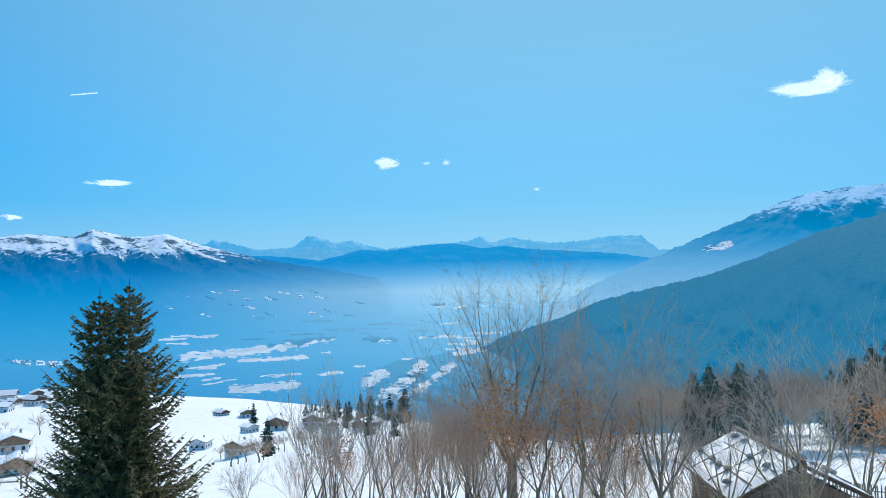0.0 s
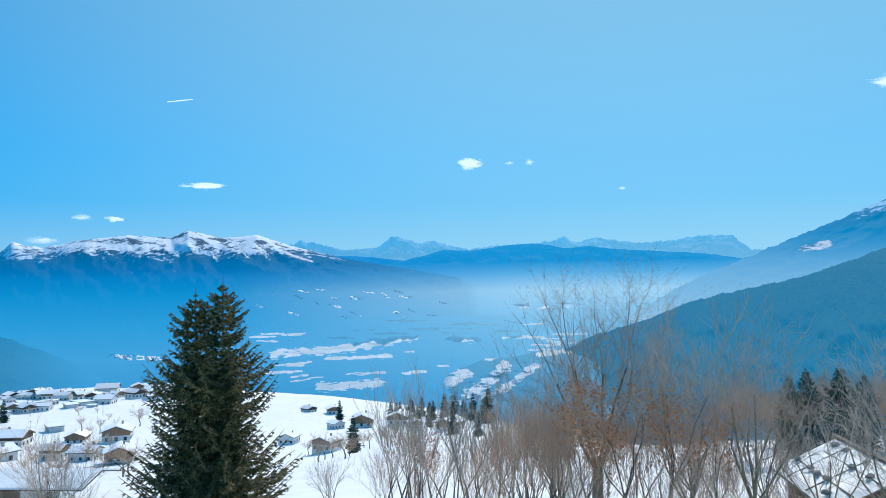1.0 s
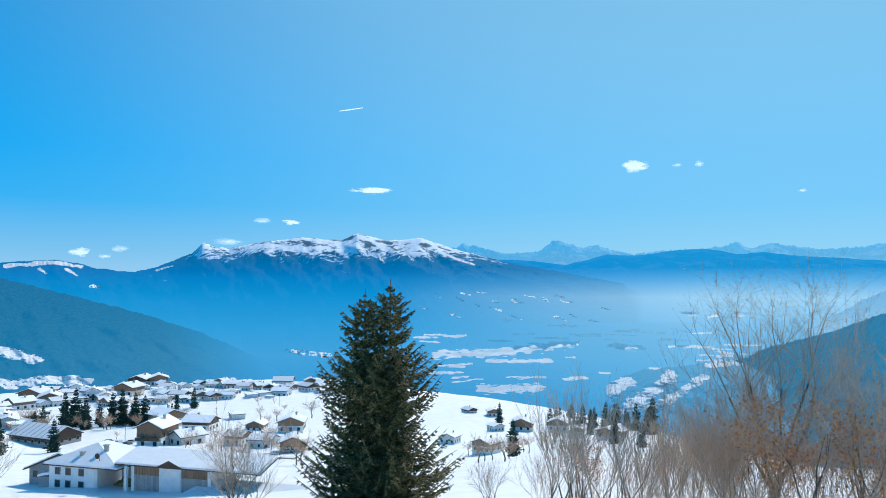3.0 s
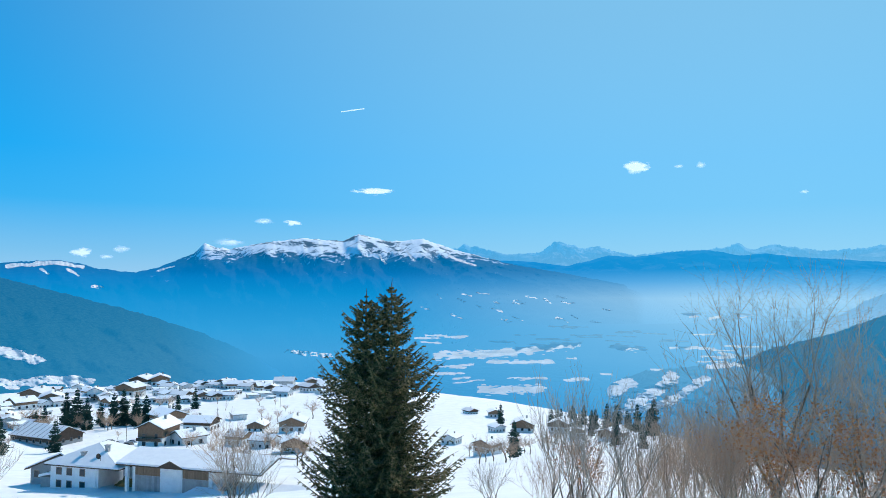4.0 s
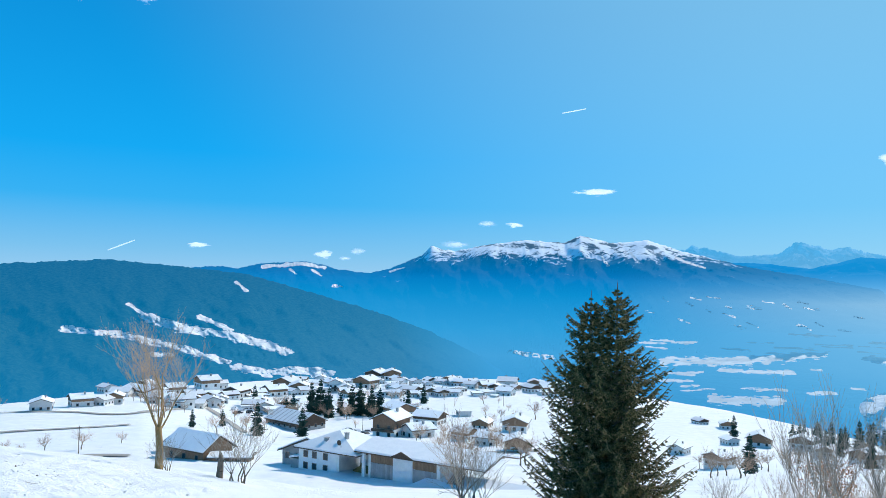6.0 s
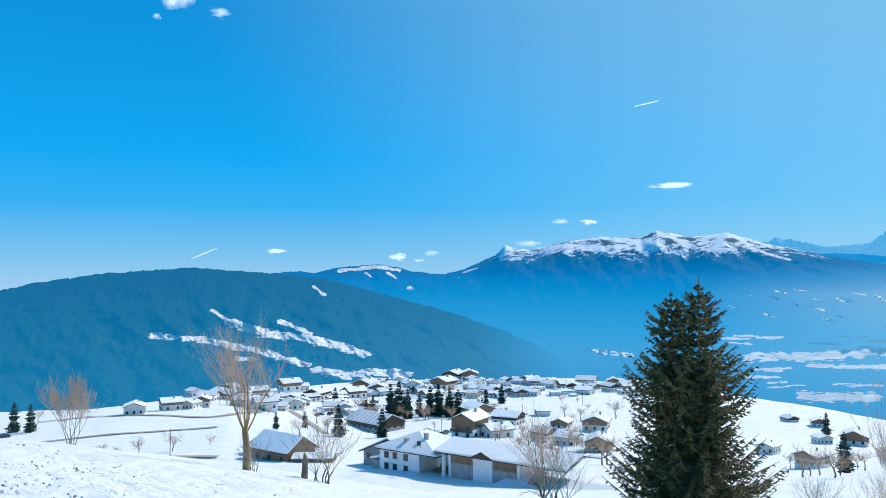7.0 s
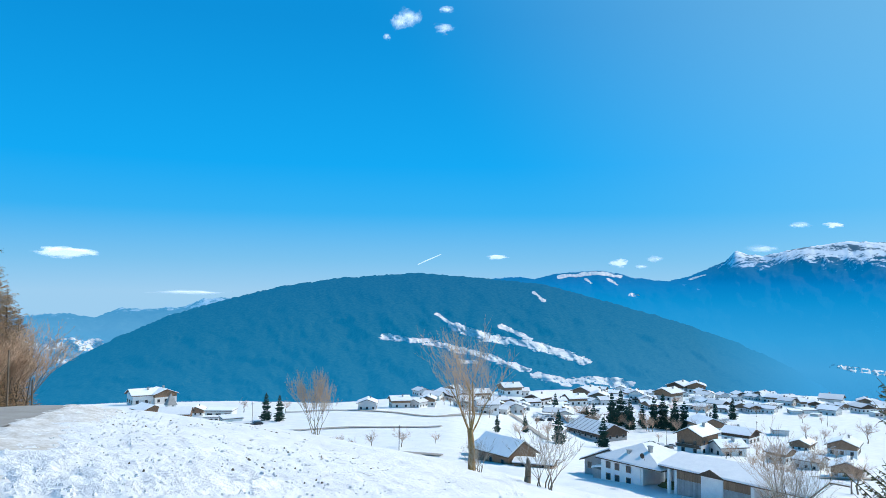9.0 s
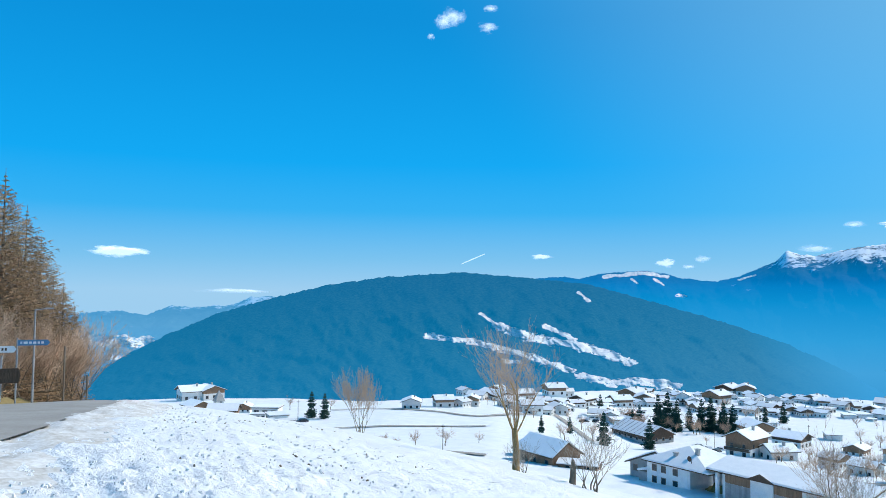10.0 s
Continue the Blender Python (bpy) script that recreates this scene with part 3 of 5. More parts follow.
# ---- trees ----
def conifer(name, label, h, r, whorls, per, twigs, material, seed, tops=((0, 0, 1.0),), bare=0.06, droop=0.35, twig=0.5, thick=0.035, sub=2, upturn=0.5, group="", shape=0.82, spare=0.5):
    """A trunk with whorls of drooping boughs, each set with hanging twigs."""
    rnd = random.Random(seed)
    tree = thing(name, label, "tree", group)
    trunk, crown = Shape(), Shape()
    for ox, oy, share in tops:
        hh, rr = h * share, r * (0.55 + 0.45 * share)
        trunk.tube((ox * 0.4, oy * 0.4, -0.6), (ox, oy, hh * 0.5), hh * 0.014, hh * 0.009, 7)
        trunk.tube((ox, oy, hh * 0.5), (ox, oy, hh), hh * 0.009, 0.025, 6)
        trunk.tube((ox, oy, hh), (ox + 0.02, oy, hh + 0.03 * h), 0.025, 0.008, 5)
        for i in range(whorls):
            f = bare + (1 - bare) * (i + rnd.random() * 0.7) / whorls
            z = hh * f
            reach = rr * (1 - f) ** shape * (0.8 + 0.2 * math.sin(f * 17 + seed)) + 0.12
            reach *= 1 - math.exp(-(1 - f) * 15)
            n = max(4, int(per * (0.55 + 0.45 * (1 - f))))
            a0 = rnd.random() * 6.28
            for j in range(n):
                a = a0 + 6.283 * j / n + rnd.uniform(-0.3, 0.3)
                ln = reach * rnd.uniform(spare, 1.64 - spare)
                dip = droop * rnd.uniform(0.5, 1.5)
                way = Vector((math.cos(a), math.sin(a), 0))
                side = Vector((-way.y, way.x, 0))
                base = Vector((ox, oy, z))
                pts = []
                for s in (0, 0.35, 0.7, 1.0):
                    sag = -dip * (1 - 0.55 * f) * (s - upturn * s ** 3) * ln + (0.45 * f * s * ln)
                    pts.append(base + way * ln * s + Vector((0, 0, sag)))
                for p, q, r0, r1 in zip(pts, pts[1:], (0.03, 0.022, 0.015), (0.022, 0.015, 0.006)):
                    crown.tube(p, q, r0 * ln * 0.5, r1 * ln * 0.5, 3, 1)
                k = max(4, int(twigs * (0.35 + 0.65 * ln / r)))
                for t in range(k):
                    s = 0.12 + 0.88 * (t + rnd.random()) / k
                    i0 = min(int(s / 0.35), 2)
                    lo = (0, 0.35, 0.7)[i0]
                    q = pts[i0].lerp(pts[i0 + 1], (s - lo) / (0.35 if i0 < 2 else 0.3))
                    for sgn in (1, -1):
                        tl = twig * (0.45 + 0.75 * (1 - s)) * rnd.uniform(0.6, 1.25) * (0.2 + 0.8 * min(ln / 1.7, 1))
                        tw = (way * rnd.uniform(0.35, 0.9) + side * sgn * rnd.uniform(0.5, 1.0) + Vector((0, 0, rnd.uniform(-0.55, 0.18)))).normalized()
                        tip = q + tw * tl
                        crown.tube(q, tip, thick, thick * 0.25, 3)
                        for _ in range(sub):
                            m = q.lerp(tip, rnd.uniform(0.25, 0.8))
                            crown.tube(m, m + (tw + Vector((rnd.uniform(-1, 1), rnd.uniform(-1, 1), rnd.uniform(-0.9, 0.3)))).normalized() * tl * rnd.uniform(0.35, 0.6), thick * 0.85, thick * 0.15, 3)
                crown.tube(pts[2], pts[3] + (pts[3] - pts[2]) * 0.25, thick * 1.1, thick * 0.2, 3)
    part("trunk", trunk.mesh("trunk", [BARK], True), tree)
    part("crown", crown.mesh("crown", [material, BARK]), tree)
    return tree


def bare_tree(name, label, h, seed, trunk_r=0.12, fork=0.3, limbs=5, levels=4, spread=0.55, kids=5, bark=None, twig_mat=None, leaves=0, leaf_zone=(0.2, 0.7), stems=1, knob=0.0, group="", up=0.35, lean=(0, 0), thin=0.006, limb=0.5):
    """A leafless broadleaf tree: trunk, limbs and fine twigs that thin out, with some dry leaves where asked."""
    rnd = random.Random(seed)
    tree = thing(name, label, "tree", group)
    trunk, crown, leaf = Shape(), Shape(), Shape()

    def grow(p, way, ln, r, level):
        segs = 3 if level > 1 else 2
        spots = []
        for i in range(segs):
            way = (way + Vector((rnd.gauss(0, 0.16), rnd.gauss(0, 0.16), rnd.gauss(0, 0.10) + up * 0.22))).normalized()
            q = p + way * ln / segs
            r1 = max(r * (0.80 if level > 1 else 0.6), thin * 0.6)
            crown.tube(p, q, r, r1, 5 if level > 2 else 3, 0 if level > 2 else 1)
            spots.append((p, q, way.copy(), r1))
            p, r = q, r1
            if leaves and level <= 2 and leaf_zone[0] * h < q.z < leaf_zone[1] * h:
                for _ in range(leaves):
                    if rnd.random() < 0.8:
                        c = q + Vector((rnd.gauss(0, 0.12), rnd.gauss(0, 0.12), rnd.gauss(0, 0.1)))
                        u, w = Vector((rnd.gauss(0, 1), rnd.gauss(0, 1), rnd.gauss(0, 1))).normalized() * 0.055, Vector((rnd.gauss(0, 1), rnd.gauss(0, 1), -0.6)).normalized() * 0.085
                        leaf.face([tuple(c - u * 0.6), tuple(c + w * 0.8 - u * 0.2), tuple(c + u + w * 0.3), tuple(c + u * 0.3 - w * 0.7)])
        if level <= 0:
            return
        for i in range(kids):
            s = (i + rnd.random()) / kids
            a, c, w, rr = spots[min(int((0.25 + 0.75 * s) * segs), segs - 1)]
            o = w.orthogonal().normalized()
            o.rotate(Matrix.Rotation(rnd.random() * 6.283, 3, w))
            grow(a.lerp(c, rnd.random()), (w * (1 - spread * 0.35) + o * spread * rnd.uniform(0.7, 1.3) + Vector((0, 0, up * 0.5))).normalized(), ln * rnd.uniform(0.42, 0.72), max(rr * rnd.uniform(0.42, 0.6), thin), level - 1)
        grow(p, way, ln * 0.6, max(r * 0.8, thin), level - 1)

    for s in range(stems):
        trunk = Shape()
        off = Vector((rnd.uniform(-0.3, 0.3), rnd.uniform(-0.3, 0.3), 0)) * (stems > 1) * (0.5 + stems * 0.09)
        tilt = Vector((lean[0] + rnd.gauss(0, 0.05 + 0.16 * (stems > 1)), lean[1] + rnd.gauss(0, 0.05 + 0.16 * (stems > 1)), 1)).normalized()
        top = off + tilt * h * fork
        mid = off.lerp(top, 0.5) + Vector((rnd.gauss(0, 0.02), rnd.gauss(0, 0.02), 0)) * h
        trunk.tube(off - tilt * 0.5, mid, trunk_r * 1.25, trunk_r, 8)
        trunk.tube(mid, top, trunk_r, trunk_r * 0.85, 8)
        if knob:
            trunk.tube(top - tilt * knob, top, trunk_r * 0.85, knob * 0.9, 8)
            trunk.tube(top, top + tilt * knob * 0.7, knob * 0.9, knob * 0.3, 8)
        ln = h * (1 - fork) * 0.52
        for i in range(limbs):
            a = 6.283 * (i + rnd.random() * 0.6) / limbs
            o = Vector((math.cos(a), math.sin(a), 0))
            start = top.lerp(mid, rnd.random() * 0.35)
            grow(start, (tilt + o * spread * rnd.uniform(0.5, 1.2)).normalized(), ln * rnd.uniform(0.8, 1.1), trunk_r * (limb if limbs > 2 else 0.75), levels - 1)
        part("trunk" if stems == 1 else "stem", trunk.mesh("trunk", [bark or BARK], True), tree)
    part("crown", crown.mesh("crown", [bark or BARK, twig_mat or TWIGS]), tree)
    if leaves and leaf.f:
        part("leaves", leaf.mesh("leaves", [LEAVES]), tree, "dry orange-brown leaves")
    return tree


def stand(ob, b, d, turn=0.0, size=1.0, sink=0.05):
    p = at(b, d)
    ob.matrix_world = pose(p.x, p.y, land(b, d) - sink, 0, 0, turn) @ Matrix.Scale(size, 4)
    return ob


def also(ob, b, d, turn=0.0, size=1.0, sink=0.05):
    p = at(b, d)
    return copy_thing_sized(ob, pose(p.x, p.y, land(b, d) - sink, 0, 0, turn), size)


def copy_thing_sized(ob, m, size):
    keep = ob.scale.copy()
    ob.scale = (size, size, size)
    made = copy_thing(ob, m)
    ob.scale = keep
    return made


# the great twin-topped spruce below the viewpoint
SPRUCE_D = 40.0
spruce_foot = land(21.9, SPRUCE_D)
stand(conifer("spruce", "dark twin-topped spruce with brownish cones on the snowy slope", EYE + 0.15 - spruce_foot, 4.4, 42, 11, 23, NEEDLES, 11, tops=((0.0, 0.0, 1.0), (-1.3, 0.5, 0.955)), bare=0.02, droop=0.5, twig=0.4, thick=0.036, sub=4, upturn=1.25, shape=0.54, spare=0.64), 21.9, SPRUCE_D, 21.9)

# leafless trees of the thicket
ash = stand(bare_tree("ash_tree", "tall leafless ash with a forked crown above a dark trunk", 12.2, 24, 0.24, 0.24, 6, 4, 0.85, 5, group="thicket trees", up=0.55, thin=0.007, limb=0.36), -5.1, 35, 40)
birch = stand(bare_tree("birch_tree", "slender leafless tree with reddish-brown twigs in the thicket", 9.0, 22, 0.09, 0.25, 5, 4, 0.5, 4, twig_mat=RED_TWIGS, group="thicket trees", up=0.5, thin=0.006, limb=0.4), -9.2, 31, 10)
beech = stand(bare_tree("beech_tree", "young leafless tree holding clumps of orange leaves", 7.8, 23, 0.08, 0.22, 5, 4, 0.62, 4, twig_mat=RED_TWIGS, group="thicket trees", up=0.35, leaves=2, leaf_zone=(0.34, 0.72), thin=0.006, limb=0.4), -6.6, 29, 0)
hazel = stand(bare_tree("hazel_bush", "many-stemmed leafless bush with fine brown twigs", 6.0, 24, 0.022, 0.3, 4, 3, 0.42, 4, stems=7, twig_mat=RED_TWIGS, group="thicket bushes", up=0.6, thin=0.0055), 0.6, 30, 0)
alder = stand(bare_tree("alder_tree", "leafless grey alder with spreading limbs", 8.6, 25, 0.11, 0.2, 6, 4, 0.75, 4, bark=PALE_BARK, group="thicket trees", up=0.25, thin=0.0065), -15.0, 29, 70)
sapling = stand(bare_tree("sapling", "thin leafless sapling with upright twigs", 7.0, 26, 0.035, 0.3, 2, 3, 0.35, 5, stems=3, twig_mat=TWIGS, group="thicket bushes", up=0.8, thin=0.0055), 9.6, 33, 0)
for b, d, turn, size in [(-1.6, 34, 90, 0.9), (-11.6, 36, 200, 0.95), (-16.4, 33, 130, 0.82), (2.6, 40, 20, 0.8)]:
    also(birch, b, d, turn, size)
for b, d, turn, size in [(-12.8, 33, 220, 0.95), (-4.0, 31, 300, 0.85), (-30.5, 25, 60, 0.85), (8.2, 36, 80, 0.72)]:
    also(beech, b, d, turn, size)
for b, d, turn, size in [(-0.6, 33, 70, 1.05), (1.8, 34, 190, 0.9), (-2.6, 30, 250, 1.0), (4.8, 38, 10, 0.7), (7.0, 42, 140, 0.7), (10.8, 38, 60, 0.62), (-14, 41, 200, 0.8), (-1.6, 38, 20, 1.1), (-4.4, 36, 80, 1.0), (-7.4, 34, 150, 0.95), (-10.4, 37, 10, 0.95), (-12.6, 38, 220, 0.9), (0.2, 41, 50, 1.0), (3.4, 43, 100, 0.8), (-17.8, 38, 170, 0.85)]:
    also(hazel, b, d, turn, size)
for b, d, turn, size in [(-19.6, 31, 150, 0.75), (-25.0, 30, 200, 0.95), (-27.8, 42, 20, 1.0), (-23.4, 27.5, 95, 0.8), (-10.8, 31, 20, 0.85), (-2.2, 33, 260, 0.75)]:
    also(alder, b, d, turn, size)
for b, d, turn, size in [(8.0, 32, 120, 1.0), (6.3, 35, 240, 0.95), (5.2, 33, 30, 0.9), (10.6, 35, 10, 0.85), (3.4, 35, 100, 0.9), (7.2, 30, 60, 0.8), (-13.4, 27, 80, 0.7), (9, 41, 310, 1.0), (4.2, 39, 10, 0.95), (1.2, 36, 200, 1.0), (-0.4, 40, 140, 1.15), (-3.2, 38, 60, 1.1), (-7.6, 36, 20, 1.1), (-9.8, 34, 100, 1.0), (-14.6, 35, 250, 0.95), (-18, 33, 40, 0.8)]:
    also(sapling, b, d, turn, size)

for b, d, turn, size in [(-3, 26, 0, 0.8), (-9, 26, 80, 0.8), (-12, 25, 120, 0.9), (2.5, 28, 240, 0.8), (8, 33, 320, 0.7), (-16.4, 30, 170, 0.7)]:
    also(hazel, b, d, turn, size * 0.62)

# pollards and bushes on the open slope
pollard = stand(bare_tree("pollard_ash", "pollarded ash with thin upright shoots on a knotty trunk", 6.7, 31, 0.15, 0.28, 6, 4, 0.55, 5, bark=YELLOW_BARK, knob=0.12, group="slope trees", up=0.6, thin=0.0055, twig_mat=RED_TWIGS, limb=0.3), 54.1, 35, 20)
clump = stand(bare_tree("ash_clump", "many-stemmed leafless ash clump with reddish tops", 4.5, 32, 0.024, 0.3, 3, 4, 0.34, 4, stems=6, twig_mat=RED_TWIGS, bark=PALE_BARK, group="slope trees", up=0.7, thin=0.0055), 65.1, 42, 0, 0.8)
thorn = stand(bare_tree("thorn_bush", "low leafless bush with fanned grey stems", 3.1, 33, 0.03, 0.22, 3, 3, 0.55, 3, stems=7, group="slope bushes", up=0.35, thin=0.007), 48.5, 34, 0)
also(thorn, 53.4, 34.5, 80, 0.55)
stand(bare_tree("coppiced_ash", "short knotty stump with spreading leafless shoots", 5.2, 34, 0.17, 0.14, 7, 4, 0.7, 4, group="slope trees", up=0.5, thin=0.0055, knob=0.2, twig_mat=RED_TWIGS, limb=0.2), 33.0, 36, 140, 0.95, 0.3)
also(thorn, 32.0, 35, 140, 1.1)
also(thorn, 14.3, 48, 40, 0.95)
snag = thing("tree_stump", "broken dark tree stump with a torn top in the snow", "stump", m=pose(*at(50.1, 35, land(50.1, 35) - 0.1), 0, 6, 0) @ Matrix.Diagonal((0.7, 0.7, 0.95, 1)))
s = Shape()
s.tube((0, 0, -0.3), (0.03, 0, 0.55), 0.27, 0.2, 9), s.tube((0.03, 0, 0.55), (-0.06, 0.04, 1.1), 0.2, 0.17, 9), s.tube((-0.06, 0.04, 1.1), (-0.12, 0, 1.38), 0.16, 0.05, 6)
s.tube((0.05, 0, 0.35), (0.32, 0.05, 0.0), 0.11, 0.05, 6), s.tube((0.02, 0.1, 0.9), (0.22, 0.1, 1.12), 0.07, 0.03, 5)
part("trunk", s.mesh("stump", [BARK], True), snag)

# dark pines and woods at the edge of the far meadow
pine = stand(conifer("pine", "dark dense conifer dusted with snow at the meadow edge", 13.0, 5.2, 38, 9, 11, HAZED_NEEDLES, 41, bare=0.03, droop=0.4, twig=0.8, thick=0.06, sub=2, upturn=0.9, group="edge conifers", shape=0.6), -20.6, 74, 0, 0.62)
for b, d, turn, size in [(-18.6, 78, 40, 0.60), (-17.6, 82, 90, 0.55), (-22.0, 84, 130, 0.55), (-27.4, 80, 70, 0.60), (-28.6, 84, 170, 0.66), (-29.9, 78, 10, 0.78), (-31.5, 82, 230, 0.85), (-26.2, 90, 20, 0.5)]:
    also(pine, b, d, turn, size)
thicket = stand(bare_tree("wood_edge_tree", "leafless brown tree in the wood behind the meadow", 9.5, 42, 0.10, 0.2, 6, 4, 0.6, 5, twig_mat=RED_TWIGS, group="wood edge trees", up=0.45, thin=0.02), -24.2, 78, 0, 0.85)
rnd = random.Random(5)
for i in range(30):
    b = -34 + 20 * (i + rnd.random()) / 30
    also(thicket, b, rnd.uniform(74, 96), rnd.uniform(0, 360), rnd.uniform(0.55, 0.85))
for i in range(10):
    also(thicket, -13 + 14 * (i + rnd.random()) / 10, rnd.uniform(70, 86), rnd.uniform(0, 360), rnd.uniform(0.26, 0.4))

# larches by the road
larch = stand(conifer("larch", "tall brown leafless larch beside the road", 17.8, 5.4, 50, 9, 12, LARCH_TWIGS, 51, bare=0.04, droop=0.16, twig=0.75, thick=0.021, sub=4, upturn=0.9, group="larch wood", shape=0.6), 88.5, 62, 0, 0.9)
for b, d, turn, size in [(90.6, 60, 40, 0.95), (87.2, 68, 100, 0.85), (86.3, 72, 190, 0.78), (85.5, 75, 250, 0.68), (84.9, 72, 300, 0.58), (84.2, 78, 10, 0.54), (89.3, 70, 70, 0.9), (88.0, 76, 160, 0.85), (86.8, 80, 220, 0.8), (92.5, 58, 0, 0.95), (94.5, 62, 90, 1.0), (87.6, 62, 330, 0.62), (86.1, 66, 30, 0.5), (85.1, 70, 130, 0.42)]:
    also(larch, b, d, turn, size)
also(thicket, 83.6, 74, 30, 0.9), also(thicket, 84.8, 68, 130, 0.7), also(thicket, 86.6, 62, 230, 0.6), also(thicket, 88.3, 58, 10, 0.6), also(thicket, 85.6, 64, 70, 0.75), also(thicket, 87.4, 60, 200, 0.7), also(thicket, 84.2, 70, 290, 0.8), also(thicket, 89.2, 56, 140, 0.7)

# ---- houses ----
def window_mesh(w, h):
    """A frame standing proud of the wall with a pane set back in it, in one piece."""
    s = Shape()
    w, h = w / 2, h / 2
    rings = [[(x * a, y, z * c) for x, z in ((-1, -1), (1, -1), (1, 1), (-1, 1))] for a, c, y in ((w + 0.1, h + 0.1, 0.02), (w + 0.1, h + 0.1, -0.09), (w - 0.02, h - 0.02, -0.09), (w - 0.02, h - 0.02, -0.03))]
    s.v = [v for ring in rings for v in ring]
    for k in range(3):
        for i in range(4):
            j = (i + 1) % 4
            s.f.append((4 * k + i, 4 * k + j, 4 * k + 4 + j, 4 * k + 4 + i)), s.mi.append(0)
    s.f.append((12, 13, 14, 15)), s.mi.append(1)
    return s.mesh("window", [OLD_WOOD, PANE])


WINDOW, WIDE_WINDOW = window_mesh(1.0, 1.2), window_mesh(2.2, 1.3)


def gable_house(name, label, w, l, h, rise, lower, upper, split, balcony=True, eave=0.9, group="village houses", chimney=True, snow_cover=True, roof_mat=None):
    """A house with its gable to -y: walls in two materials, snow-laden saddle roof, windows, balcony, chimney."""
    house = thing(name, label, "house", group)
    s = Shape()
    s.box(-w / 2, w / 2, 0, l, -6, split, 0)
    part("lower_wall", s.mesh("lower_wall", [lower]), house)
    s = Shape()
    s.prism([(-w / 2 - 0.02, split), (w / 2 + 0.02, split), (w / 2 + 0.02, h), (0, h + rise), (-w / 2 - 0.02, h)], -0.02, l + 0.02)
    part("upper_wall", s.mesh("upper_wall", [upper]), house)
    k = rise / (w / 2)
    ex = w / 2 + eave
    for sg, nm in ((-1, "roof"), (1, "roof")):
        s = Shape()
        top, low = (0.0, h + rise + 0.02), (sg * ex, h - k * eave + 0.02)
        q = [low, (low[0], low[1] + 0.22), (top[0], top[1] + 0.22), top]
        s.prism(q if sg < 0 else q, -eave, l + eave)
        roof = part(nm, s.mesh("roof", [roof_mat or DARK_WOOD]), house)
        if snow_cover:
            s = Shape()
            g = [(low[0] * 0.985, low[1] + 0.23 + 0.02), (low[0] * 0.985, low[1] + 0.48), (0, top[1] + 0.55), (0, top[1] + 0.235)]
            s.prism(g, -eave + 0.1, l + eave - 0.1)
            part("snow", s.mesh("roof_snow", [ROOF_SNOW]), roof, "smooth white snow cover")
    floors = max(1, int(h / 2.6))
    for f in range(floors):
        z = 1.5 + f * 2.6
        n = max(2, int(w / 3))
        for i in range(n):
            part("window", WINDOW, house, m=pose(-w / 2 + w * (i + 0.5) / n, -0.03, z))
        m = max(2, int(l / 3.4))
        for i in range(m):
            y = l * (i + 0.5) / m
            part("window", WINDOW, house, m=pose(-w / 2 - 0.03, y, z, 0, 0, -90))
            part("window", WINDOW, house, m=pose(w / 2 + 0.03, y, z, 0, 0, 90))
    if balcony:
        for f in range(1, floors):
            s = Shape()
            z = f * 2.6
            s.box(-w / 2, w / 2, -1.2, -0.04, z - 0.1, z + 0.05)
            s.box(-w / 2, w / 2, -1.2, -1.1, z + 0.05, z + 0.95)
            part("balcony", s.mesh("balcony", [DARK_WOOD]), house)
    if chimney:
        s = Shape()
        s.box(w * 0.12, w * 0.12 + 0.7, l * 0.6, l * 0.6 + 0.7, h + rise * 0.5, h + rise + 1.0)
        s.box(w * 0.12 - 0.1, w * 0.12 + 0.8, l * 0.6 - 0.1, l * 0.6 + 0.8, h + rise + 1.0, h + rise + 1.15)
        part("chimney", s.mesh("chimney", [GREY_WALL]), house)
    return house


def flat_house(name, label, w, l, h, group="village houses"):
    house = thing(name, label, "house", group)
    s = Shape()
    s.box(-w / 2, w / 2, 0, l, -6, h)
    part("wall", s.mesh("wall", [PLASTER]), house)
    s = Shape()
    s.box(-w / 2 - 0.5, w / 2 + 0.5, -0.6, l + 0.5, h + 0.003, h + 0.25)
    roof = part("roof", s.mesh("roof", [DARK_WOOD]), house)
    s = Shape()
    s.box(-w / 2 - 0.45, w / 2 + 0.45, -0.55, l + 0.45, h + 0.253, h + 0.6)
    part("snow", s.mesh("snow", [ROOF_SNOW]), roof, "smooth white snow cover")
    for f in range(max(1, int(h / 2.7))):
        for i in range(max(2, int(w / 3.2))):
            part("window", WIDE_WINDOW, house, m=pose(-w / 2 + w * (i + 0.5) / max(2, int(w / 3.2)), -0.03, 1.5 + f * 2.7))
    return house



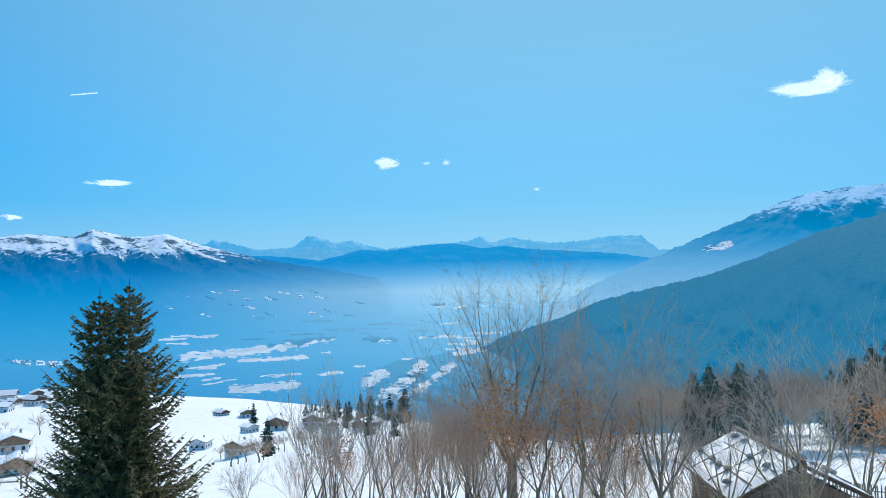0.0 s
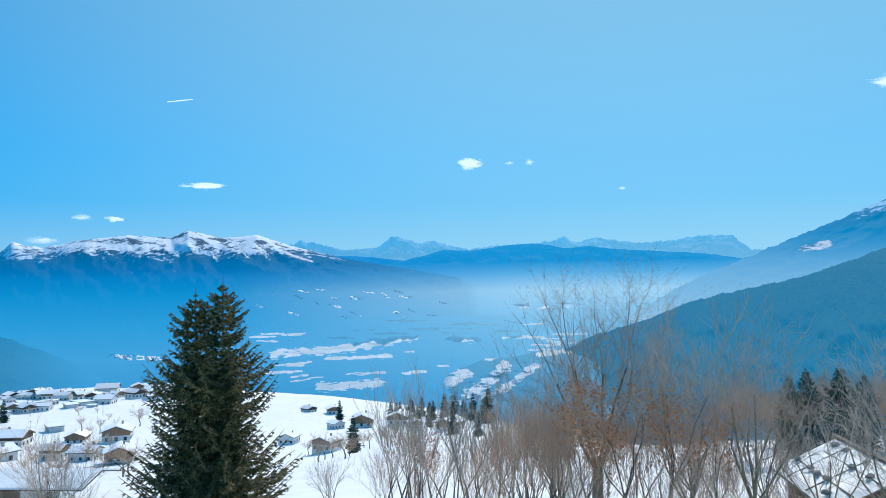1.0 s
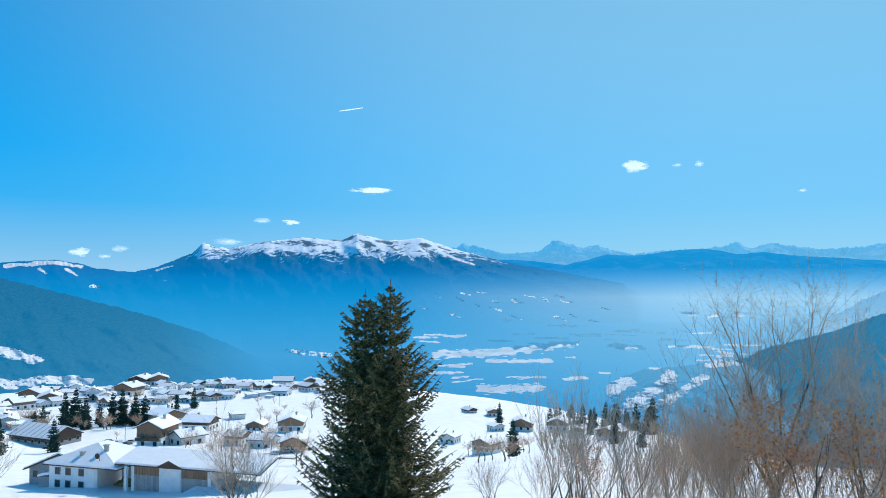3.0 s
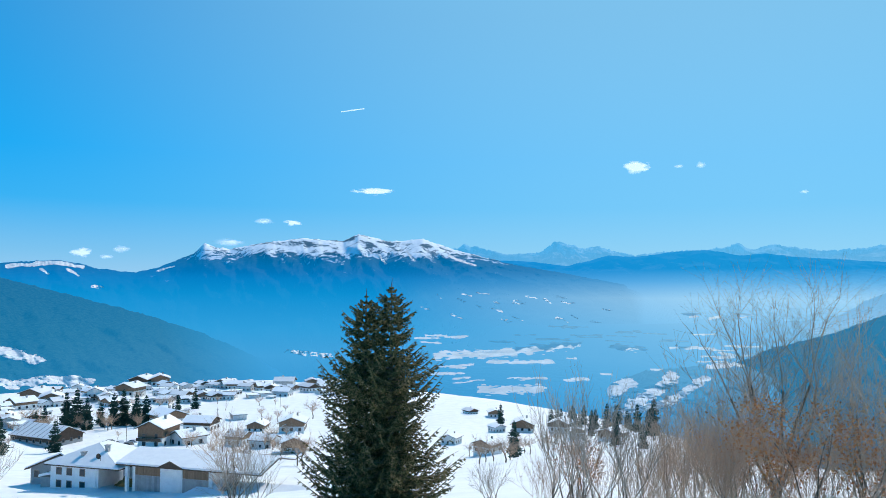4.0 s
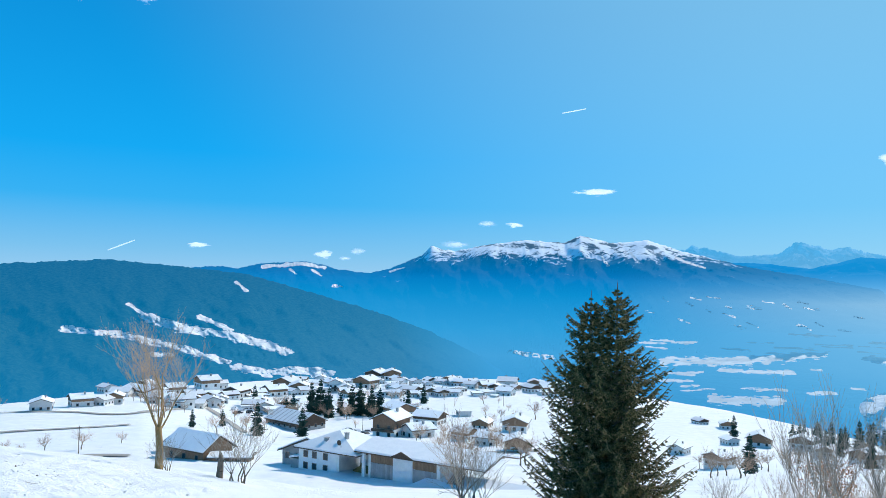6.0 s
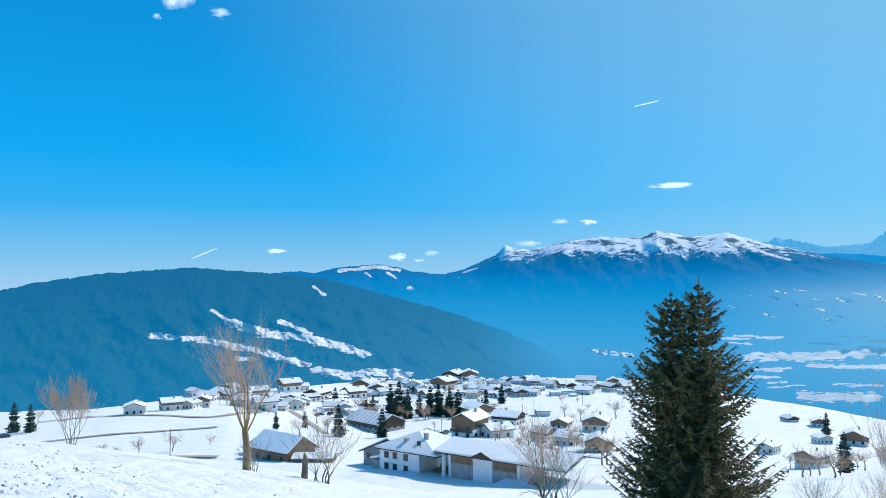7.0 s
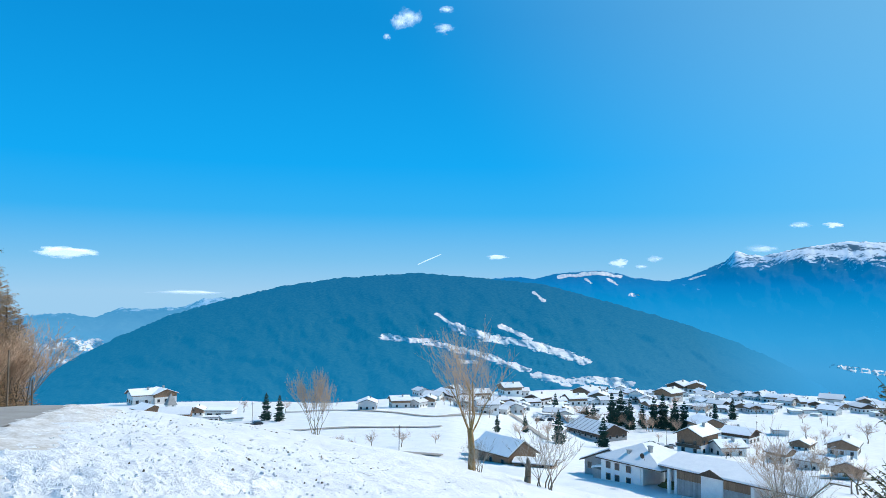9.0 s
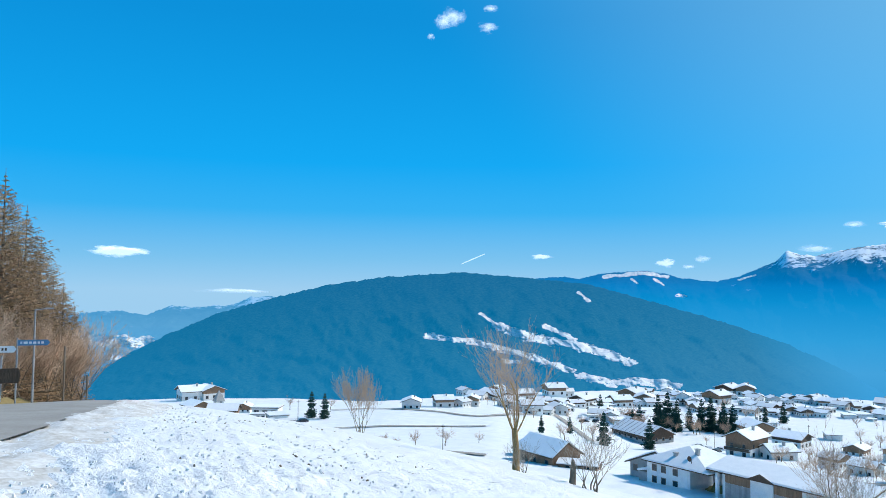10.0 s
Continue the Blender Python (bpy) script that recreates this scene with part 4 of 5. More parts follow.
# bearing, angle below the eye, breadth in degrees, kind
NEAR_VILLAGE = [(61.1, -8.64, 1.87, 'w'), (59.4, -8.42, 1.87, 'w'), (57.7, -8.42, 1.33, 'w'), (56.77, -8.34, 1.66, 'w'), (56.96, -7.44, 1.25, 'w'), (55.07, -7.31, 1.25, 'w'), (52.19, -8.22, 1.5, 'b'), (51.34, -7.41, 1.87, 'd'), (50.37, -7.44, 1.25, 'w'), (51.42, -8.52, 1.25, 'w'), (49.1, -8.18, 1.87, 'd'), (47.71, -8.13, 1.33, 'w'), (46.69, -8.06, 1.75, 'b'), (45.61, -7.68, 2.08, 'w'), (44.42, -7.93, 1.87, 'b'), (43.14, -7.82, 1.66, 'f'), (41.83, -7.79, 1.33, 't'), (39.98, -7.55, 2.08, 'd'), (39.15, -6.94, 1.87, 'd'), (37.72, -6.94, 1.99, 'd'), (37.85, -7.54, 0.91, 'w'), (37.12, -7.61, 1.04, 'w'), (36.27, -7.65, 1.04, 'w'), (35.35, -7.83, 1.08, 'w')]
UPPER_VILLAGE = [(34.46, -7.9, 1.08, 'w'), (33.51, -7.96, 1.08, 'w'), (32.68, -7.99, 1.08, 'w'), (31.89, -7.97, 1.33, 'f'), (34.77, -7.15, 1.04, 'd'), (33.73, -7.14, 1.25, 'w'), (32.23, -7.27, 1.25, 'b'), (31.29, -7.45, 1.25, 'd'), (30.28, -7.59, 1.25, 'd'), (30.02, -8.05, 0.91, 'f'), (27.25, -7.58, 1.25, 'd'), (28.54, -7.46, 0.91, 'b'), (36.75, -9.71, 2.49, 'b'), (35.67, -10.59, 1.66, 'f'), (34.06, -10.13, 2.29, 'd'), (31.83, -11.18, 1.99, 'w'), (29.93, -11.49, 2.08, 'w'), (31.31, -10.36, 1.75, 'b'), (28.69, -10.49, 1.87, 'b'), (73.04, -8.72, 1.5, 'b'), (71.51, -8.93, 2.49, 'f'), (71.99, -9.13, 1.41, 'f'), (69.99, -9.66, 1.5, 'f'), (53.28, -7.68, 1.25, 'w'), (54.08, -8.32, 1.41, 'd'), (48.0, -9.0, 0.91, 'f'), (50.04, -8.68, 1.08, 'b'), (44.71, -8.53, 1.25, 'f'), (32.94, -9.36, 1.66, 'f')]
LOWER_VILLAGE = [(12.16, -10.47, 2.16, 'b'), (9.54, -10.41, 2.08, 'b'), (15.09, -12.07, 2.2, 'w'), (15.65, -9.3, 1.08, 'd'), (14.11, -9.47, 1.25, 'd'), (13.73, -10.49, 1.25, 'w'), (8.19, -10.7, 1.4, 'w'), (28.8, -10.5, 2.49, 'b'), (28.64, -11.89, 2.49, 'b'), (17.55, -11.44, 1.66, 'w'), (6.17, -10.95, 1.3, 'b'), (28.65, -7.26, 1.66, 'w'), (27.37, -7.23, 1.25, 'w'), (77.29, -7.58, 2.29, 'w'), (74.98, -7.76, 2.16, 'w'), (75.76, -8.77, 2.08, 'b'), (73.37, -9.04, 2.29, 'b'), (71.29, -9.35, 2.29, 'f'), (74.67, -8.49, 0.83, 'c')]
CONIFERS = [(47.47, -8.61, 1.25), (43.49, -9.17, 1.87), (42.87, -9.18, 2.08), (42.25, -9.26, 1.66), (40.61, -9.34, 1.87), (40.0, -9.34, 2.08), (39.18, -9.45, 1.87), (38.57, -9.33, 1.66), (36.53, -8.52, 0.91), (35.4, -8.51, 1.25), (47.27, -10.71, 2.08), (44.12, -10.83, 1.87), (68.25, -9.06, 1.66), (67.32, -9.13, 1.58), (51.67, -9.97, 1.04), (49.64, -9.95, 1.04), (29.38, -7.14, 0.58), (12.77, -12.08, 2.29), (7.76, -9.71, 1.25), (6.14, -9.97, 1.66), (5.53, -9.99, 1.58), (6.95, -9.94, 1.25), (8.57, -9.75, 1.25), (5.54, -11.17, 1.87), (3.7, -11.23, 1.66), (13.72, -9.8, 1.25), (4.09, -10.03, 0.91), (9.37, -9.83, 1.08)]
ORCHARD = [(60.78, -11.11, 1.37), (58.58, -11.13, 1.66), (56.17, -10.88, 1.0), (69.78, -8.43, 1.04), (63.63, -10.98, 0.83), (62.98, -10.96, 0.91), (62.16, -11.09, 0.75), (66.87, -8.54, 1.04), (27.33, -9.45, 1.66), (45.75, -9.03, 1.45), (45.13, -9.04, 1.45), (41.43, -9.26, 1.25), (37.74, -8.45, 1.04), (37.13, -8.45, 1.16), (50.05, -10.53, 1.66), (48.01, -10.38, 1.45), (27.97, -12.41, 2.49), (28.35, -12.43, 2.29)]

KINDS = {
    "w": [gable_house("house", "white rendered village house with a snow-covered saddle roof", 10, 11, 4.2, 1.8, PLASTER, PLASTER, 2.2), gable_house("house", "white house with a wooden upper floor under snow", 10, 10, 4.4, 1.8, PLASTER, WOOD, 3.0)],
    "b": [gable_house("house", "brown timber chalet on a white ground floor under snow", 10, 11, 4.2, 1.9, PLASTER, WOOD, 2.7), gable_house("house", "brown timber farmhouse with a snowy roof", 10, 12, 3.8, 2.0, PLASTER, WOOD, 1.9)],
    "d": [gable_house("house", "dark timber house with a broad snowy roof", 10, 12, 4.2, 1.8, PLASTER, DARK_WOOD, 2.9), gable_house("house", "dark-boarded house with balconies and a snowy roof", 10, 10, 4.4, 1.8, PLASTER, WOOD, 2.7)],
    "f": [flat_house("house", "low white flat-roofed building under snow", 12, 9, 3.2)],
    "t": [gable_house("house", "tall white house with several storeys and snowy roof", 9, 9, 6.8, 2.0, PLASTER, PLASTER, 3)],
}
used = set()
rnd = random.Random(8)
for n, (b, e, deg, kind) in enumerate(NEAR_VILLAGE + UPPER_VILLAGE + LOWER_VILLAGE):
    if kind == "c":
        continue
    d = foot(b, e, 110)
    base = KINDS[kind][n % len(KINDS[kind])]
    breadth = 12 if kind == "f" else (9 if kind == "t" else 10)
    size = min(max(radians(deg) * d / (breadth + 4.0), 0.45), 1.3)
    turn = b + rnd.choice((0, 0, 70, -70, 35, -25)) + rnd.uniform(-12, 12)
    p = at(b, d + 4)
    m = pose(p.x, p.y, land(b, d) - 0.1, 0, 0, turn)
    if base.name not in used:
        used.add(base.name)
        base.matrix_world = m @ Matrix.Scale(size, 4)
    else:
        copy_thing_sized(base, m, size)
fir = conifer("fir", "dark green conifer standing among the village houses", 10.0, 2.9, 24, 8, 8, HAZED_NEEDLES, 61, bare=0.04, droop=0.3, twig=0.8, thick=0.13, sub=2, upturn=0.4, group="village conifers", shape=0.7)
for n, (b, e, deg) in enumerate(CONIFERS):
    d = foot(b, e, 110)
    (stand if n == 0 else also)(fir, b, d, n * 47 % 360, radians(deg) * d / 8.5)
fruit = bare_tree("fruit_tree", "small leafless fruit tree standing in the snowy field", 6.0, 62, 0.13, 0.28, 6, 3, 0.7, 6, group="village bare trees", up=0.15, thin=0.018, twig_mat=RED_TWIGS)
for n, (b, e, deg) in enumerate(ORCHARD):
    d = foot(b, e, 110)
    (stand if n == 0 else also)(fruit, b, d, n * 71 % 360, radians(deg) * d / 6)
# more roofs and trees in the crowded upper village
rnd = random.Random(12)
for i in range(96):
    b = rnd.uniform(25, 57)
    d = (rnd.uniform(470, 610) if b < 45 else rnd.uniform(350, 440))
    base = KINDS["wwbdwf"[i % 6]][0]
    p = at(b, d)
    copy_thing_sized(base, pose(p.x, p.y, land(b, d) - 0.1, 0, 0, b + rnd.choice((0, 70, -70, 25)) + rnd.uniform(-10, 10)), rnd.uniform(0.6, 0.9))
for i in range(34):
    b = rnd.gauss(41, 3.2)
    also(fruit, b, foot(b, -9.4 + rnd.uniform(-0.3, 0.35), 110), rnd.uniform(0, 360), rnd.uniform(0.9, 1.4))
for i in range(30):
    b = rnd.uniform(26, 56)
    also(fruit, b, rnd.uniform(330, 520) if b < 45 else rnd.uniform(300, 400), rnd.uniform(0, 360), rnd.uniform(0.7, 1.2))
for i in range(18):
    also(fruit, rnd.uniform(29, 36), rnd.uniform(190, 290), rnd.uniform(0, 360), rnd.uniform(0.8, 1.3))
for i in range(22):
    also(fruit, rnd.uniform(3, 18), rnd.uniform(130, 260), rnd.uniform(0, 360), rnd.uniform(0.6, 1.1))
for i in range(22):
    b = rnd.uniform(2, 11)
    also(fir, b, foot(b, -10.2 + rnd.uniform(-0.3, 0.3), 110), rnd.uniform(0, 360), rnd.uniform(0.6, 1.0))
for i in range(30):
    b = rnd.gauss(41, 2.0)
    also(fir, b, foot(b, -9.35 + rnd.uniform(-0.25, 0.2), 110), rnd.uniform(0, 360), rnd.uniform(0.6, 1.05))


# ---- the farm below the slope ----
A = at(44.34, foot(44.34, -13.07, 110))
B = at(40.74, foot(40.74, -13.54, 110))
FARM_TURN = math.degrees(math.atan2(B.y - A.y, B.x - A.x)) + 3.5
FARM = pose(A.x, A.y, land_xy(A.x, A.y) - 0.2, 0, 0, FARM_TURN)


def farm_at(x, y, z=0.0, turn=0.0):
    return FARM @ pose(x, y, z, 0, 0, turn)


def slab(s, corners, thick, mi=0):
    """A flat slab: four corners of its underside, drawn up by thick."""
    n = len(s.v)
    s.v += [tuple(c) for c in corners] + [(c[0], c[1], c[2] + thick) for c in corners]
    s.f += [tuple(n + i for i in q) for q in ((3, 2, 1, 0), (4, 5, 6, 7), (0, 1, 5, 4), (1, 2, 6, 5), (2, 3, 7, 6), (3, 0, 4, 7))]
    s.mi += [mi] * 6


farmhouse = thing("farmhouse", "white two-storey farmhouse under a steep snow-covered hipped roof", "house", m=farm_at(0, 0))
s = Shape()
s.box(0, 10.4, 0, 12, -4, 5.0)
part("wall", s.mesh("wall", [PLASTER]), farmhouse)
roof_pts = [(-0.8, -0.9, 5.0), (16.2, -0.9, 5.0), (16.2, 13, 5.0), (-0.8, 13, 5.0), (6.4, 5.6, 8.0), (6.4, 8.4, 8.0)]
for nm, ix in (("roof", (0, 1, 4)), ("roof", (1, 2, 5, 4)), ("roof", (2, 3, 5)), ("roof", (3, 0, 4, 5))):
    q = [Vector(roof_pts[i]) for i in ix]
    s = Shape()
    lo, hi = [tuple(v) for v in q], [tuple(v + Vector((0, 0, 0.2))) for v in q]
    k = len(q)
    s.face(hi), s.face(lo[::-1])
    for i in range(k):
        s.face([lo[i], lo[(i + 1) % k], hi[(i + 1) % k], hi[i]])
    r = part(nm, s.mesh("roof", [DARK_WOOD]), farmhouse)
    c = sum(q, Vector()) / k
    s = Shape()
    up = [tuple(c + (v - c) * 0.985 + Vector((0, 0, 0.50))) for v in q]
    mid = [tuple(c + (v - c) * 0.99 + Vector((0, 0, 0.205))) for v in q]
    s.face(up)
    for i in range(k):
        s.face([mid[i], mid[(i + 1) % k], up[(i + 1) % k], up[i]])
    part("snow", s.mesh("snow", [ROOF_SNOW]), r, "smooth white snow cover")
for z in (1.5, 3.9):
    for x in (2.0, 4.4, 7.4):
        part("window", WINDOW, farmhouse, m=pose(x, -0.03, z))
for x, y, z in ((5.6, 1.6, 6.2), (9.6, 3.4, 7.4)):
    s = Shape()
    s.box(x, x + 0.7, y, y + 0.7, z - 1.0, z + 1.1), s.box(x - 0.12, x + 0.82, y - 0.12, y + 0.82, z + 1.1, z + 1.25)
    part("chimney", s.mesh("chimney", [GREY_WALL]), farmhouse)
s = Shape()
s.tube((11.2, 0.3, 6.3), (11.2, 0.2, 7.0), 0.05, 0.05, 6)
for i in range(12):
    a, c = i * 0.5236, (i + 1) * 0.5236
    s.face([(11.2, -0.1, 7.3), (11.2 + 0.55 * math.cos(a), -0.35, 7.3 + 0.55 * math.sin(a)), (11.2 + 0.55 * math.cos(c), -0.35, 7.3 + 0.55 * math.sin(c))])
part("satellite_dish", s.mesh("dish", [DARK_WOOD]), farmhouse)
s = Shape()
s.box(-2.8, -0.03, 0.6, 4.6, -4, 2.3), slab(s, [(-3.1, 0.3, 2.31), (-0.03, 0.3, 3.0), (-0.03, 4.8, 3.0), (-3.1, 4.8, 2.31)], 0.4, 1)
part("side_annex", s.mesh("annex", [GREY_WALL, ROOF_SNOW]), farmhouse, "low grey annex under snow")

byre = thing("farm_barn", "long barn with weathered doors, carport and a snowy roof", "barn", m=farm_at(10.5, 0.6))
s = Shape()
s.box(7.6, 24.6, 0, 9, -4, 6.0), s.box(0.0, 0.5, -0.6, 0.0, -4, 5.2), s.box(6.4, 6.95, -0.6, 0.0, -4, 5.8), s.box(0.5, 6.95, 6.5, 7.0, -4, 5.2)
part("wall", s.mesh("wall", [PLASTER]), byre)
for x in (8.3, 18.5):
    s = Shape()
    s.box(x, x + 5.4, -0.1, -0.003, -0.3, 4.2)
    door = part("barn_door", s.mesh("barn_door", [GREY_WALL]), byre, "grey boarded barn door")
    for i in range(9):
        s = Shape()
        s.box(x + i * 0.6 + 0.02, x + i * 0.6 + 0.57, -0.16, -0.103, -0.3, 4.2)
        part("board", s.mesh("board", [GREY_WALL]), door)
    for i in range(9):
        s = Shape()
        s.box(x + i * 0.6 + 0.02, x + i * 0.6 + 0.57, -0.14, -0.003, 4.25, 5.95)
        part("board", s.mesh("board", [WOOD]), byre)
s = Shape()
s.box(13.8, 18.4, -0.22, -0.003, -0.3, 5.95)
part("pillar", s.mesh("pillar", [PLASTER]), byre)
for y0, y1, z0, z1 in ((-0.9, 6.0, 5.95, 7.6), (6.0, 13.0, 7.6, 5.95)):
    s = Shape()
    slab(s, [(4.5, y0, z0), (35, y0, z0), (35, y1, z1), (4.5, y1, z1)], 0.2)
    r = part("roof", s.mesh("roof", [DARK_WOOD]), byre)
    s = Shape()
    slab(s, [(4.55, y0 + 0.06, z0 + 0.203), (34.9, y0 + 0.06, z0 + 0.203), (34.9, y1, z1 + 0.203), (4.55, y1, z1 + 0.203)], 0.35)
    part("snow", s.mesh("snow", [ROOF_SNOW]), r, "smooth white snow cover")
s = Shape()
s.prism([(13.6, 6.1), (19.2, 6.1), (16.2, 7.4)], -1.05, -0.85)
part("gable", s.mesh("gable", [DARK_WOOD]), byre)
for i in range(6):
    s = Shape()
    s.tube((24.9 + i * 0.6, -1.0, 0.2), (29.0 + i * 0.4, -0.6, 5.8), 0.12, 0.12, 5)
    part("roof_strut", s.mesh("strut", [DARK_WOOD]), byre)
bm = bmesh.new()
bmesh.ops.create_icosphere(bm, subdivisions=3, radius=1.0)
for v in bm.verts:
    v.co *= 1 + 0.3 * fbm(v.co.x * 2, v.co.y * 2, v.co.z * 2)
    v.co = Vector((3.6 + v.co.x * 2.6, 4.0 + v.co.y * 2.0, 0.2 + v.co.z * 2.2))
me = bpy.data.meshes.new("hay_heap")
bm.to_mesh(me)
bm.free()
me.materials.append(DRY_GRASS)
tagged(new("hay_heap", me), "heap of brown hay stored under the carport", "hay").matrix_world = farm_at(10.5, 0.6)

barn_grey = gable_house("barn", "grey rendered barn with a broad snow-covered saddle roof", 15.5, 8, 2.6, 3.2, GREY_WALL, GREY_WALL, 1.5, False, group="", chimney=False)
barn_grey.matrix_world = farm_at(-1.6, 5.0)
shed = thing("long_shed", "long low farm shed under a sloping snowy roof", "shed", m=farm_at(31.5, -6, -0.8))
s = Shape()
s.box(0.5, 25, 0.6, 9, -3, 1.5)
part("wall", s.mesh("wall", [OLD_WOOD]), shed)
s = Shape()
slab(s, [(-3.0, -0.4, 1.3), (26, -0.4, 1.3), (26, 9.4, 4.2), (2.0, 9.4, 4.2)], 0.15)
r = part("roof", s.mesh("roof", [DARK_WOOD]), shed)
s = Shape()
slab(s, [(-2.9, -0.35, 1.455), (25.9, -0.35, 1.455), (25.9, 9.35, 4.355), (2.05, 9.35, 4.355)], 0.35)
part("snow", s.mesh("snow", [ROOF_SNOW]), r, "smooth white snow cover")
hut = gable_house("garden_hut", "small boarded hut with a snowy saddle roof", 5.0, 6, 2.2, 1.4, OLD_WOOD, OLD_WOOD, 1.0, False, 0.5, "", False)
hut.matrix_world = farm_at(57, -6, -1.2, -25)

# brown timber barn, hall, red-gabled guesthouse and sheds
def place(ob, b, e, turn, sink=0.2, start=110):
    d = foot(b, e, start)
    p = at(b, d)
    ob.matrix_world = pose(p.x, p.y, land(b, d) - sink, 0, 0, b + turn)
    return ob


place(gable_house("timber_barn", "brown timber barn with a grey snow-dusted roof", 8.6, 13, 3.3, 2.7, OLD_WOOD, WOOD, 1.0, False, 0.8, "", False), 49.9, -12.35, 42)
place(gable_house("timber_barn_wing", "low weathered wing with a snowy dormer roof", 6.5, 10, 2.2, 2.0, OLD_WOOD, OLD_WOOD, 1.0, False, 0.6, "", False), 53.0, -11.7, -48)
place(gable_house("timber_hut", "low brown shed with a flat snowy roof", 6.0, 9.0, 1.9, 0.5, WOOD, WOOD, 0.6, False, 0.5, "", False), 47.6, -12.55, 80)
hall = place(gable_house("farm_hall", "large hall with dark walls and snow ribbed between roof seams", 14, 22, 3.0, 3.2, GREY_WALL, DARK_WOOD, 1.4, False, 0.7, "", False), 43.4, -10.3, 40)
for i in range(8):
    s = Shape()
    y = 1.2 + i * 2.8
    s.tube((-7.6, y, 3.35), (-0.1, y, 6.82), 0.09, 0.09, 4)
    part("roof_seam", s.mesh("roof_seam", [STEEL]), hall)
place(gable_house("guesthouse", "white guesthouse with a red-brown gable and balconies", 8.5, 12, 6.6, 2.0, PLASTER, WOOD, 3.4, True, 1.0, ""), 38.3, -10.95, -28)
place(gable_house("guesthouse_annex", "low white annex with a partly snow-free roof", 7.5, 9, 3.4, 1.6, PLASTER, PLASTER, 2.0, False, 0.7, ""), 36.6, -10.95, -60)
chapel = thing("chapel", "small chapel turret with a pointed grey roof", "chapel")
s = Shape()
s.box(-1.6, 1.6, -1.6, 1.6, -4, 5.0)
part("tower", s.mesh("tower", [PLASTER]), chapel)
s = Shape()
for i in range(4):
    c = [(-2, -2, 5.003), (2, -2, 5.003), (2, 2, 5.003), (-2, 2, 5.003)]
    s.face([c[i], c[(i + 1) % 4], (0, 0, 9.5)])
s.face([(-2, 2, 5.003), (2, 2, 5.003), (2, -2, 5.003), (-2, -2, 5.003)])
part("spire", s.mesh("spire", [GREY_WALL]), chapel)
place(chapel, 74.67, -8.6, 20)

# parked cars and poles in the village
def car(label, paint):
    c = thing("car", label, "car", "parked cars")
    s = Shape()
    s.prism([(-2.1, 0.35), (2.1, 0.35), (2.15, 0.8), (1.2, 0.95), (0.6, 1.42), (-1.2, 1.45), (-1.9, 0.98), (-2.15, 0.85)], -0.85, 0.85)
    body = part("body", s.mesh("body", [paint]), c)
    s = Shape()
    s.prism([(1.08, 0.97), (0.55, 1.36), (-1.1, 1.38), (-1.7, 1.0)], -0.865, 0.865)
    part("windows", s.mesh("windows", [PANE]), body)
    for x in (-1.3, 1.3):
        for y in (-0.8, 0.8):
            s = Shape()
            s.tube((x, y - 0.1, 0.32), (x, y + 0.1, 0.32), 0.32, 0.32, 12)
            part("wheel", s.mesh("wheel", [DARK_WOOD]), c)
    return c


cars = [car("dark parked car beside a snowy village street", grainy("dark_car_paint", (0.02, 0.025, 0.03), (0.04, 0.045, 0.05), 1.0, 0.3, 4, 0.0)), car("pale parked car beside a snowy village street", grainy("pale_car_paint", (0.5, 0.52, 0.55), (0.6, 0.62, 0.64), 1.0, 0.3, 4, 0.0))]
for n, (b, e) in enumerate([(48.6, -9.2), (48.2, -9.0), (47.8, -9.15), (48.9, -8.9), (47.3, -9.0), (40.2, -10.6), (39.7, -10.75), (39.4, -10.6), (40.9, -10.5), (70.4, -9.4), (68.9, -9.4)]):
    base = cars[n % 2]
    d = foot(b, e, 110)
    (stand if n < 2 else also)(base, b, d, b + 30 + 17 * n, 1.0, 0.0)
s = Shape()
s.tube((0, 0, -0.5), (0, 0, 9), 0.13, 0.09, 6), s.box(-0.7, 0.7, -0.06, 0.06, 8.3, 8.45)
pole = tagged(new("power_pole", s.mesh("power_pole", [BARK])), "wooden power pole standing in the snowy village", "pole", "power poles")
for n, (b, e) in enumerate([(29.6, -8.6), (39.8, -10.5), (44.0, -9.6), (69.2, -9.2), (33.9, -9.6), (58.8, -11.5), (24.9, -8.7)]):
    d = foot(b, e, 110)
    (stand if n == 0 else also)(pole, b, d, b, 0.8)

# ---- the hay barn with stones on its roof ----
hay = thing("hay_barn", "small weathered hay barn with stones and poles on its snowy roof", "barn", m=pose(13.4, 30.0, -6.9))
BW, BL, BR = 2.7, 6.4, 1.25
s = Shape()
s.box(-BW + 0.55, BW - 0.55, 0.45, BL - 0.3, -4, -0.05)
s.prism([(-BW + 0.55, -0.05), (BW - 0.55, -0.05), (0, BR - 0.35)], 0.45, BL - 0.3)
part("body", s.mesh("body", [DARK_WOOD]), hay)
rb = random.Random(4)
x = -BW + 0.5
while x < BW - 0.6:
    w = rb.uniform(0.16, 0.26)
    s = Shape()
    top = BR - 0.32 - (BR - 0.25) * abs(x + w / 2) / (BW - 0.5)
    s.box(x, x + w - 0.015, 0.41 - rb.uniform(0, 0.03), 0.447, -4, top + rb.uniform(-0.04, 0.02))
    part("board", s.mesh("board", [OLD_WOOD]), hay)
    x += w
y = 0.45
